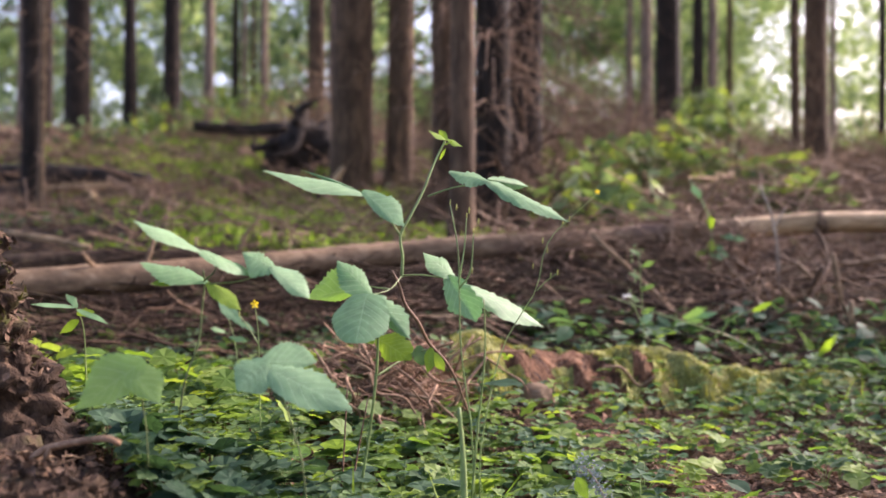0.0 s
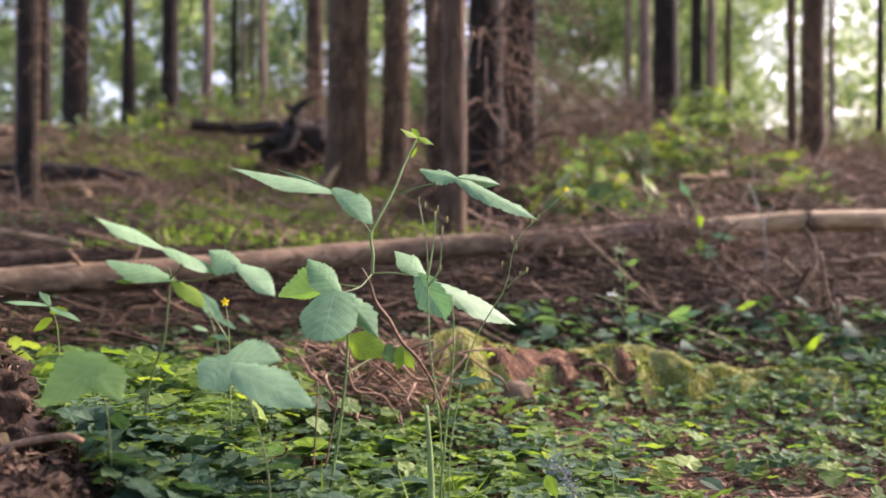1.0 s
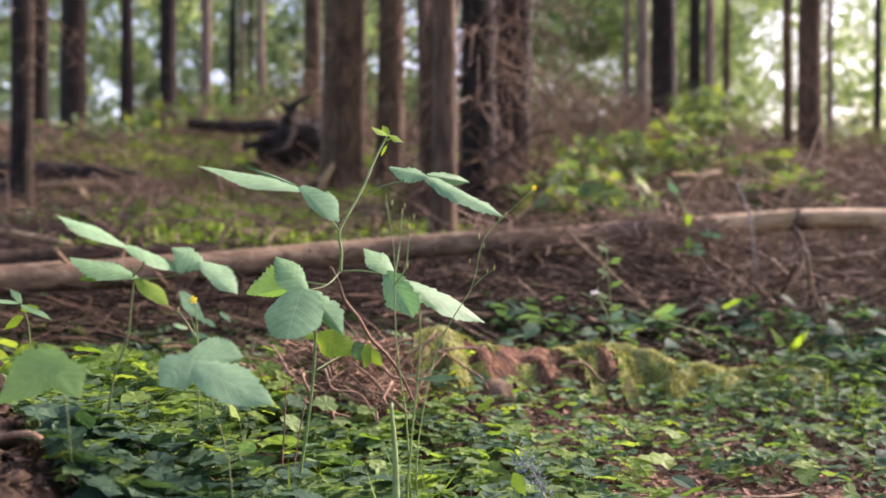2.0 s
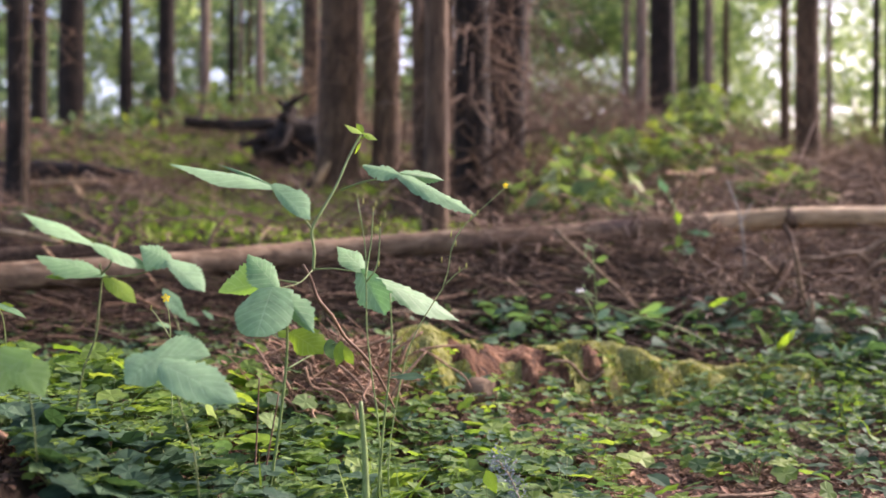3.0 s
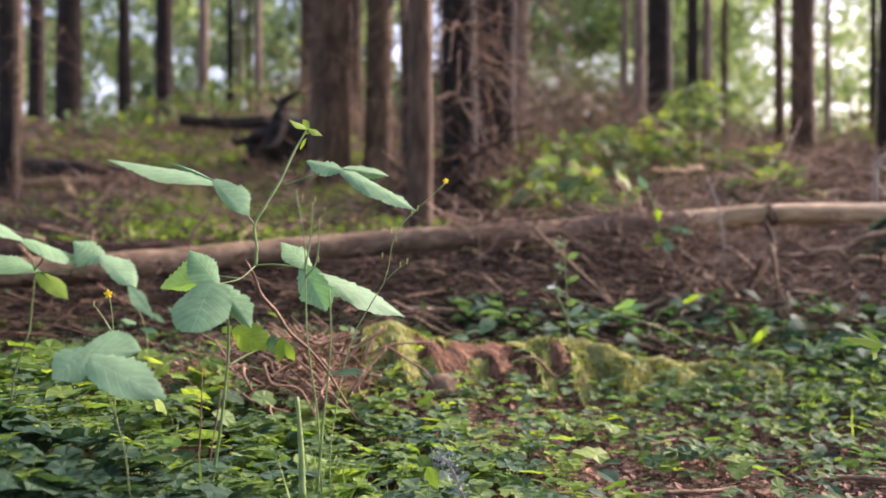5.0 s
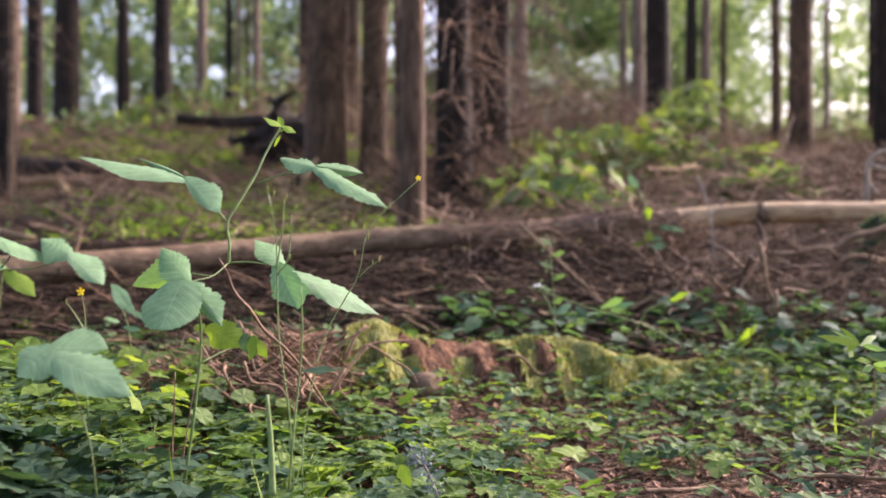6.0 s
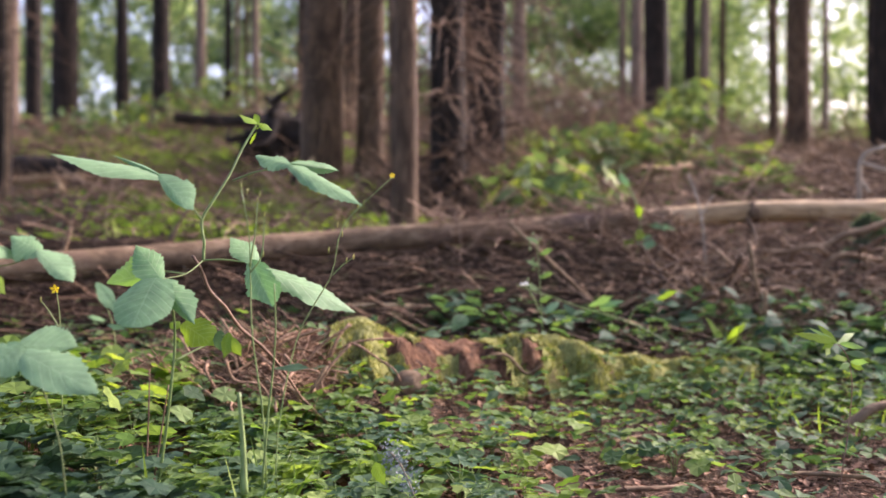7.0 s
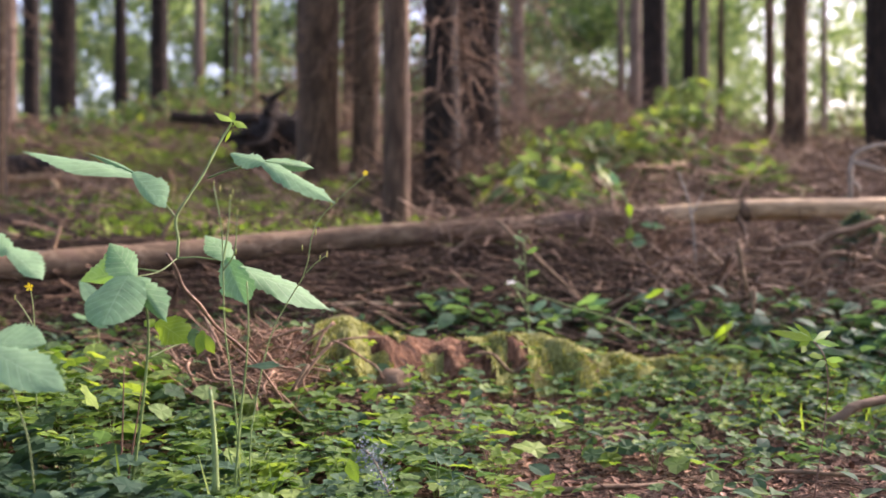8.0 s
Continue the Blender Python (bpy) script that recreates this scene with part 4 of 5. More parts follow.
cover("slope_plants", 6500, (-3.2, 3.2, 2.5, 8.0), lambda x, y: np.clip(0.15 + 0.6 * waves(x * 1.3 + 1, y * 1.2), 0, 1) * ((y > 4.0) | ((x > 0.2) & (y < 2.9))), oval(), (0.03, 0.06), (0.01, 0.09), COVER, "scattered low green plants on the slope", 75)


# ---- single plants ----
def leaf_sheet(base, tip, a, b, shape=0.45, k=1.5, lobe=0.05, teeth=13):
    """A toothed, pleated leaflet from base to tip. a, b: how far its two halves reach from the midrib, as vectors;
    shape: where along it is widest; k: how pointed it is; lobe: how uneven its rim is."""
    base, tip, a, b = (np.array(q, float) for q in (base, tip, a, b))
    ax = tip - base
    l = np.linalg.norm(ax)
    nn = np.cross(a - b, ax)
    nn /= np.linalg.norm(nn) + 1e-12
    if nn[2] < 0:
        nn = -nn
    g = np.random.default_rng(int(abs(base[0] * 7919 + base[2] * 104729 + tip[0] * 1299) * 100))
    wide = (np.linalg.norm(a) + np.linalg.norm(b)) / 2
    m = teeth * 2 + 1
    cols = (-1, -0.78, -0.52, -0.26, 0, 0.26, 0.52, 0.78, 1)
    rim = {s: g.normal(0, 1, m) for s in (-1, 1)}
    wave = {s: (g.uniform(0, 6.3), g.uniform(7, 11)) for s in (-1, 1)}
    tilt = g.uniform(0, 6.3)
    v, f, uv = [], [], []
    for i in range(m):
        u = i / (m - 1)
        w = math.sin(math.pi / 2 * u / shape) ** (0.75 if k >= 1 else 0.4) if u < shape else max(0.0, math.cos(math.pi / 2 * (u - shape) / (1 - shape))) ** (k - 0.15 if k >= 1 else 0.48)
        for c in cols:
            s = 1 if c > 0 else -1
            reach = a if c > 0 else b
            edge = abs(c) ** 3
            uneven = 1 + edge * (1.5 * lobe * math.sin(wave[s][0] + wave[s][1] * u) + 0.8 * lobe * rim[s][i] + (1 if i % 2 else -1) * (0.055 if k >= 1 else 0.025))
            forward = 0.05 * abs(c) * math.sin(math.pi * u) - 0.06 * edge * (1 - u) ** 6 + (0.012 * edge if i % 2 else 0)
            pleat = 0.022 * wide * math.sin(2 * math.pi * (u * 6.0 - abs(c) * 1.5)) * min(1, 2.5 * abs(c)) * (1 - 0.4 * abs(c)) * w
            ripple = 0.07 * wide * math.sin(2 * math.pi * (1.3 * u + 0.3 * c) + tilt) * c * c * w
            z = pleat + ripple - 0.16 * wide * w * c * c - 0.07 * l * (u - 0.35) ** 2
            v.append(base + ax * min(1.0, max(0.0, u + forward * (0 < i < m - 1))) + reach * abs(c) * w * uneven + nn * z)
            uv.append((u, c))
    n = len(cols)
    for i in range(m - 1):
        for j in range(n - 1):
            o = i * n + j
            f.append([o, o + 1, o + n + 1, o + n])
    return np.array(v), f, uv


def blade(base, tip, width, normal, teeth=8, shape=0.42):
    """A leaflet of that width that faces along normal."""
    base, tip, normal = np.array(base, float), np.array(tip, float), np.array(normal, float)
    side = np.cross(normal, tip - base)
    side *= width / 2 / np.linalg.norm(side)
    up = 0.18 * width / 2 * normal / np.linalg.norm(normal)
    return leaf_sheet(base, tip, side + up, up - side, shape, 1.7, 0.09, teeth)


def leaf_on(plant, stalk, leaflets, mat=RASP, thick=0.0011, stalk_mat=STEM):
    st = part("leaf_stalk", tube(smooth_path(stalk, 10), [thick * 1.2, thick * 0.8], 6), stalk_mat, plant)
    for form in leaflets:
        part("leaflet", leaf_sheet(*form), mat, st)
    return st


def seated(x, y):
    return (x, y, float(height(x, y)))


cane = thing("raspberry_plant", seated(-0.112, 1.26), "wild raspberry shoot with pale green toothed leaves", "plant", "raspberry shoots")
part("stem", tube(smooth_path([(-0.113, 1.260, 0.014), (-0.100, 1.255, 0.094), (-0.091, 1.250, 0.158), (-0.086, 1.250, 0.214), (-0.085, 1.240, 0.259), (-0.089, 1.220, 0.286), (-0.094, 1.200, 0.301)], 34), [0.0022, 0.0018, 0.0012], 8, 0.05, 3), STEM, cane)
part("stem", tube(smooth_path([(-0.055, 1.275, 0.324), (-0.0545, 1.275, 0.340), (-0.054, 1.275, 0.351), (-0.057, 1.275, 0.379), (-0.045, 1.285, 0.405), (-0.028, 1.305, 0.440), (-0.013, 1.325, 0.481), (0.002, 1.343, 0.514)], 34), [0.0021, 0.0019, 0.0015], 8, 0.05, 3), STEM, cane)
leaf_on(cane, [(-0.057, 1.275, 0.379), (-0.063, 1.270, 0.389), (-0.084, 1.260, 0.419), (-0.103, 1.250, 0.436)], [
    ((-0.101, 1.250, 0.434), (-0.228, 1.200, 0.464), (0.0015, 0.035, 0.0080), (-0.0022, -0.020, -0.0095), 0.45, 1.4, 0.05),
    ((-0.107, 1.250, 0.438), (-0.049, 1.200, 0.392), (0.0109, 0.020, 0.0175), (-0.0058, -0.010, -0.0066), 0.58, 1.3, 0.05),
    ((-0.107, 1.270, 0.438), (-0.199, 1.330, 0.475), (0.0008, 0.020, 0.0023), (0.0000, 0.000, -0.0031), 0.45, 1.6, 0.03),
])
leaf_on(cane, [(-0.021, 1.300, 0.434), (0.012, 1.290, 0.445), (0.039, 1.285, 0.449), (0.062, 1.280, 0.452)], [
    ((0.064, 1.280, 0.453), (0.007, 1.310, 0.470), (-0.0015, 0.030, 0.0116), (0.0023, -0.020, -0.0116), 0.6, 1.1, 0.17),
    ((0.060, 1.285, 0.457), (0.121, 1.330, 0.451), (0.0023, 0.020, 0.0101), (-0.0016, 0.000, -0.0078), 0.42, 1.4, 0.1),
    ((0.059, 1.280, 0.454), (0.163, 1.220, 0.400), (0.0045, 0.030, 0.0104), (-0.0074, -0.020, -0.0104), 0.36, 1.45, 0.12),
])
leaf_on(cane, [(-0.055, 1.275, 0.326), (-0.030, 1.280, 0.327), (-0.007, 1.285, 0.324), (0.008, 1.290, 0.322)], [
    ((0.017, 1.290, 0.321), (-0.027, 1.310, 0.358), (0.0101, 0.020, 0.0085), (-0.0077, -0.020, -0.0077), 0.5, 1.3, 0.06),
    ((0.005, 1.290, 0.327), (0.043, 1.240, 0.268), (0.0241, -0.010, 0.0068), (-0.0188, -0.010, -0.0068), 0.45, 1.2, 0.09),
    ((0.018, 1.290, 0.317), (0.145, 1.333, 0.255), (0.0055, 0.020, 0.0101), (-0.0055, -0.020, -0.0140), 0.42, 1.4, 0.075),
])
leaf_on(cane, [(-0.055, 1.275, 0.326), (-0.069, 1.240, 0.309), (-0.092, 1.200, 0.303)], [
    ((-0.096, 1.200, 0.306), (-0.103, 1.130, 0.251), (0.0346, 0.000, -0.0014), (-0.0353, -0.000, 0.0028), 0.46, 0.95, 0.012),
    ((-0.096, 1.205, 0.303), (-0.039, 1.170, 0.251), (0.0155, 0.020, 0.0134), (-0.0071, 0.000, -0.0064), 0.4, 1.4, 0.09),
    ((-0.091, 1.210, 0.302), (-0.140, 1.260, 0.348), (0.0103, 0.020, 0.0088), (-0.0132, -0.020, -0.0118), 0.45, 1.3, 0.05),
], RASP, 0.0007)
leaf_on(cane, [(-0.069, 1.240, 0.309), (-0.084, 1.240, 0.311), (-0.103, 1.240, 0.314)], [
    ((-0.099, 1.240, 0.312), (-0.180, 1.260, 0.297), (-0.0074, 0.030, 0.0297), (0.0015, -0.010, -0.0067), 0.5, 1.2, 0.06),
], MID_LEAF)
leaf_on(cane, [(-0.086, 1.250, 0.195), (-0.064, 1.280, 0.207), (-0.048, 1.300, 0.213)], [
    ((-0.090, 1.300, 0.240), (-0.042, 1.280, 0.213), (0.0169, 0.010, 0.0169), (-0.0123, -0.010, -0.0107), 0.45, 1.2, 0.08),
    ((-0.093, 1.300, 0.242), (-0.104, 1.290, 0.234), (0.0046, 0.000, -0.0046), (-0.0046, 0.000, 0.0039), 0.5, 1.2, 0.05),
], RASP_LIME)
leaf_on(cane, [(-0.048, 1.300, 0.213), (-0.029, 1.270, 0.225), (-0.015, 1.250, 0.230)], [
    ((-0.015, 1.250, 0.232), (-0.020, 1.240, 0.199), (0.0089, 0.000, -0.0030), (-0.0067, 0.000, 0.0022), 0.35, 1.5, 0.05),
    ((-0.016, 1.250, 0.227), (0.003, 1.240, 0.202), (0.0067, 0.000, 0.0044), (-0.0059, 0.000, -0.0044), 0.4, 1.5, 0.05),
], RASP_LIME)
leaf_on(cane, [(-0.048, 1.300, 0.213), (-0.037, 1.280, 0.224), (-0.029, 1.270, 0.231)], [
    ((-0.032, 1.270, 0.233), (-0.027, 1.260, 0.207), (0.0098, 0.000, 0.0015), (-0.0105, 0.000, 0.0000), 0.45, 1.0, 0.03),
], COVER_BLUE)
leaf_on(cane, [(-0.002, 1.340, 0.505), (0.001, 1.343, 0.513), (0.003, 1.343, 0.518)], [
    ((0.005, 1.343, 0.516), (-0.021, 1.335, 0.529), (0.0008, 0.010, 0.0040), (-0.0008, -0.010, -0.0040), 0.45, 1.5, 0.05),
    ((0.005, 1.343, 0.518), (0.027, 1.330, 0.506), (0.0016, 0.010, 0.0040), (-0.0024, -0.010, -0.0040), 0.45, 1.5, 0.05),
    ((0.005, 1.343, 0.517), (-0.007, 1.370, 0.535), (0.0048, 0.000, 0.0024), (-0.0040, -0.000, -0.0032), 0.45, 1.5, 0.05),
    ((0.002, 1.343, 0.510), (0.013, 1.330, 0.513), (0.0016, 0.000, 0.0024), (-0.0016, -0.000, -0.0024), 0.45, 1.5, 0.05),
    ((-0.005, 1.335, 0.487), (0.004, 1.335, 0.504), (0.0016, 0.000, -0.0008), (-0.0024, -0.000, 0.0008), 0.45, 1.5, 0.05),
], RASP_LIME , 0.001)

cane_b = thing("raspberry_plant", seated(-0.305, 1.10), "low wild raspberry shoot with spreading pale green leaves", "plant", "raspberry shoots")
part("stem", tube(smooth_path([(-0.305, 1.100, 0.166), (-0.297, 1.100, 0.212), (-0.283, 1.100, 0.251), (-0.279, 1.100, 0.287), (-0.276, 1.100, 0.320), (-0.275, 1.090, 0.336)], 24), [0.0013, 0.0010], 7), STEM_OLIVE, cane_b)
leaf_on(cane_b, [(-0.277, 1.100, 0.323), (-0.258, 1.080, 0.338), (-0.265, 1.070, 0.352), (-0.272, 1.060, 0.360)], [
    ((-0.269, 1.060, 0.358), (-0.334, 1.020, 0.394), (0.0012, 0.020, 0.0037), (-0.0019, -0.015, -0.0056), 0.45, 1.5, 0.05),
    ((-0.272, 1.060, 0.360), (-0.215, 1.090, 0.330), (0.0026, 0.020, 0.0045), (-0.0038, -0.015, -0.0051), 0.45, 1.5, 0.05),
], RASP, 0.0009, STEM_OLIVE)
leaf_on(cane_b, [(-0.276, 1.100, 0.320), (-0.238, 1.100, 0.323), (-0.210, 1.095, 0.332), (-0.196, 1.090, 0.340)], [
    ((-0.193, 1.090, 0.338), (-0.232, 1.100, 0.358), (0.0039, 0.020, 0.0091), (0.0000, -0.020, -0.0169), 0.5, 1.2, 0.09),
    ((-0.198, 1.090, 0.341), (-0.150, 1.075, 0.306), (0.0109, 0.020, 0.0097), (-0.0045, -0.010, -0.0052), 0.45, 1.3, 0.05),
], RASP, 0.0009, STEM_OLIVE)
leaf_on(cane_b, [(-0.276, 1.100, 0.318), (-0.275, 1.100, 0.321), (-0.276, 1.100, 0.324)], [
    ((-0.272, 1.100, 0.323), (-0.347, 1.090, 0.347), (0.0033, 0.020, 0.0065), (-0.0052, -0.020, -0.0091), 0.5, 1.3, 0.06),
], RASP, 0.0009, STEM_OLIVE)
leaf_on(cane_b, [(-0.276, 1.100, 0.318), (-0.273, 1.100, 0.319), (-0.272, 1.100, 0.321)], [
    ((-0.285, 1.105, 0.323), (-0.333, 1.080, 0.322), (0.0000, 0.010, 0.0084), (0.0000, -0.010, -0.0019), 0.55, 1.1, 0.03),
    ((-0.273, 1.100, 0.322), (-0.229, 1.080, 0.292), (0.0058, 0.010, 0.0058), (-0.0052, -0.010, -0.0052), 0.45, 1.4, 0.05),
], RASP_LIME, 0.0009, STEM_OLIVE)

cane_c = thing("raspberry_plant", seated(-0.163, 1.04), "raspberry seedling with one broad three-part leaf", "plant", "raspberry shoots")
part("stem", tube(smooth_path([(-0.149, 1.050, 0.072), (-0.155, 1.050, 0.125), (-0.165, 1.050, 0.162)], 10), [0.0012, 0.0010], 7), STEM_OLIVE, cane_c)
leaf_on(cane_c, [(-0.165, 1.050, 0.162), (-0.177, 1.045, 0.201), (-0.194, 1.040, 0.233)], [
    ((-0.195, 1.035, 0.232), (-0.095, 1.000, 0.194), (0.0109, 0.020, 0.0157), (-0.0097, -0.020, -0.0133), 0.42, 1.2, 0.05),
    ((-0.191, 1.040, 0.238), (-0.219, 1.010, 0.211), (0.0158, -0.010, -0.0122), (-0.0171, 0.010, 0.0158), 0.42, 1.1, 0.05),
    ((-0.200, 1.045, 0.237), (-0.140, 1.060, 0.236), (-0.0013, 0.030, 0.0225), (0.0000, -0.010, -0.0050), 0.42, 1.2, 0.05),
], RASP, 0.0009, STEM_OLIVE)

maple = thing("lobed_seedling", seated(-0.310, 1.0), "seedling with one broad three-lobed light green leaf", "plant")
leaf_on(maple, [(-0.312, 1.010, 0.128), (-0.313, 1.000, 0.184), (-0.325, 1.000, 0.240)], [
    ((-0.313, 1.000, 0.243), (-0.375, 0.965, 0.196), (0.0129, -0.010, -0.0129), (-0.0210, 0.010, 0.0234), 0.36, 1.75, 0.04),
    ((-0.340, 1.000, 0.243), (-0.288, 0.975, 0.201), (0.0176, 0.010, 0.0117), (-0.0082, -0.010, -0.0070), 0.42, 1.75, 0.04),
    ((-0.325, 1.005, 0.242), (-0.369, 1.010, 0.242), (0.0000, 0.020, 0.0060), (-0.0024, -0.010, -0.0096), 0.45, 1.3, 0.04),
], MID_LEAF, 0.0008, STEM_OLIVE)



def flower(plant, at, r):
    v, f = [], []
    for k in range(5):
        a = k * 1.2566 + 0.4
        d = np.array([math.cos(a), -0.5, math.sin(a)])
        s = np.array([-math.sin(a), 0, math.cos(a)])
        b = len(v)
        o = np.array(at, float)
        v += [o, o + d * r * 0.6 + s * r * 0.3, o + d * r, o + d * r * 0.6 - s * r * 0.3]
        f.append([b, b + 1, b + 2, b + 3])
    return part("flower", (v, f), PETAL, plant, "small yellow flower", False)


def stalk_plant(name, label, base, lines, flowers=(), leaves=(), thick=0.0014, mat=STEM, buds=()):
    ob = thing(name, base, label, "plant")
    for k, line in enumerate(lines):
        part("stem", tube(smooth_path(line, 18), [thick, thick * 0.5], 6), mat, ob)
    for at, r in flowers:
        flower(ob, at, r)
    for at in buds:
        c0 = np.array(at, float)
        part("bud", tube([c0 - (0, 0, 0.004), c0, c0 + (0.0005, 0, 0.004)], [0.0005, 0.0010, 0.0005], 6), BUD, ob)
    for b, t, w, nrm, m in leaves:
        part("leaf", blade(b, t, w, nrm, 6), m, ob)
    return ob


stalk_plant("wall_lettuce", "thin wall lettuce stalk with small yellow flowers", seated(0.040, 1.24),
            [[(0.049, 1.240, 0.031), (0.050, 1.240, 0.097), (0.065, 1.240, 0.186), (0.080, 1.240, 0.237), (0.102, 1.240, 0.277), (0.122, 1.235, 0.311), (0.131, 1.230, 0.359), (0.147, 1.230, 0.386), (0.174, 1.228, 0.411), (0.199, 1.228, 0.434)],
             [(0.122, 1.235, 0.308), (0.135, 1.235, 0.321), (0.149, 1.235, 0.331)],
             [(0.147, 1.230, 0.386), (0.154, 1.230, 0.392), (0.163, 1.225, 0.400)]],
            [((0.199, 1.228, 0.436), 0.0042)], [((0.050, 1.210, 0.191), (0.102, 1.190, 0.195), 0.017, (0, -0.4, 0.9), COVER_BLUE)], thick=0.001, buds=[(0.149, 1.235, 0.332), (0.140, 1.235, 0.327), (0.135, 1.230, 0.361), (0.129, 1.230, 0.373), (0.163, 1.225, 0.401), (0.155, 1.230, 0.395), (0.117, 1.235, 0.340)])
stalk_plant("wall_lettuce", "thin wall lettuce stalk with closed yellow buds", seated(0.037, 1.21),
            [[(0.042, 1.210, 0.039), (0.037, 1.210, 0.132), (0.030, 1.210, 0.183), (0.023, 1.210, 0.240), (0.021, 1.210, 0.305), (0.019, 1.210, 0.362), (0.009, 1.210, 0.419)], [(0.020, 1.210, 0.319), (0.027, 1.210, 0.362), (0.030, 1.210, 0.402)], [(0.021, 1.210, 0.312), (0.035, 1.210, 0.334), (0.039, 1.210, 0.384)]], thick=0.0013, buds=[(0.009, 1.210, 0.421), (0.017, 1.210, 0.415), (0.030, 1.210, 0.404), (0.033, 1.210, 0.411), (0.039, 1.210, 0.385), (0.045, 1.210, 0.397), (0.037, 1.210, 0.335)])
stalk_plant("herb_stalk", "slender upright green herb stalk", seated(0.037, 1.205), [[(0.037, 1.205, 0.040), (0.044, 1.205, 0.126), (0.050, 1.205, 0.183), (0.054, 1.205, 0.241), (0.052, 1.205, 0.298)]], thick=0.0017)
stalk_plant("cut_stalk", "thick pale green stalk broken off at the top", seated(0.025, 1.147), [[(0.027, 1.147, 0.049), (0.025, 1.147, 0.110), (0.020, 1.147, 0.170)]], thick=0.0046)
stalk_plant("wall_lettuce", "low wall lettuce with one yellow flower", seated(-0.247, 1.28),
            [[(-0.245, 1.280, 0.119), (-0.248, 1.280, 0.241), (-0.253, 1.280, 0.285)], [(-0.248, 1.280, 0.233), (-0.262, 1.280, 0.256), (-0.273, 1.280, 0.271)]], [((-0.252, 1.275, 0.287), 0.0065)], thick=0.001, buds=[(-0.274, 1.280, 0.273)])
stalk_plant("pale_herb", "herb with a few narrow pale drooping leaves", seated(-0.444, 2.08),
            [[(-0.444, 2.080, 0.043), (-0.456, 2.080, 0.166), (-0.492, 2.080, 0.260)]], (), [
    ((-0.494, 2.080, 0.263), (-0.429, 2.050, 0.191), 0.032, (0.2, -0.75, 0.6), RASP),
    ((-0.444, 2.080, 0.203), (-0.407, 2.060, 0.183), 0.014, (0.2, -0.75, 0.6), RASP),
    ((-0.475, 2.080, 0.179), (-0.505, 2.060, 0.190), 0.014, (0.2, -0.75, 0.6), RASP),
    ((-0.407, 2.080, 0.216), (-0.375, 2.060, 0.195), 0.012, (0.2, -0.75, 0.6), RASP),
    ((-0.469, 2.080, 0.169), (-0.421, 2.060, 0.161), 0.014, (0.2, -0.75, 0.6), RASP),
    ], 0.0016)
for bx, by, tip in ((-0.13, 1.28, (-0.10, 1.27, 0.16)), (-0.14, 1.29, (-0.128, 1.28, 0.18))):
    stalk_plant("dry_stalk", "dry brown stalk standing among the leaves", seated(bx, by), [[(bx, by, -0.02), ((bx + tip[0]) / 2, by, 0.08), tip]], thick=0.0016, mat=STEM_BROWN)
part("old_cane", tube(smooth_path([(-0.068, 1.270, 0.332), (-0.059, 1.280, 0.313), (-0.051, 1.290, 0.286), (-0.034, 1.310, 0.261), (-0.019, 1.340, 0.229), (0.004, 1.380, 0.199), (0.023, 1.440, 0.158), (0.042, 1.520, 0.099)], 34), [0.0019, 0.0026, 0.0024, 0.0018], 7, 0.06, 2), STEM_BROWN, cane, "reddish brown woody cane")
stalk_plant("seedling", "small seedling with drooping narrow leaves", seated(-0.535, 1.42), [[(-0.53, 1.42, 0.05), (-0.535, 1.420, 0.226), (-0.540, 1.400, 0.274)]], (), [
    ((-0.540, 1.400, 0.274), (-0.600, 1.380, 0.281), 0.016, (0, -0.4, 0.9), RASP), ((-0.540, 1.400, 0.272), (-0.485, 1.380, 0.252), 0.014, (0, -0.4, 0.9), RASP),
    ((-0.538, 1.400, 0.274), (-0.560, 1.41, 0.295), 0.012, (0, -0.5, 0.8), RASP), ((-0.54, 1.4, 0.265), (-0.510, 1.395, 0.268), 0.014, (0, -0.8, 0.5), RASP_LIME),
    ((-0.538, 1.405, 0.255), (-0.565, 1.40, 0.235), 0.016, (0, -0.8, 0.5), RASP_LIME)])
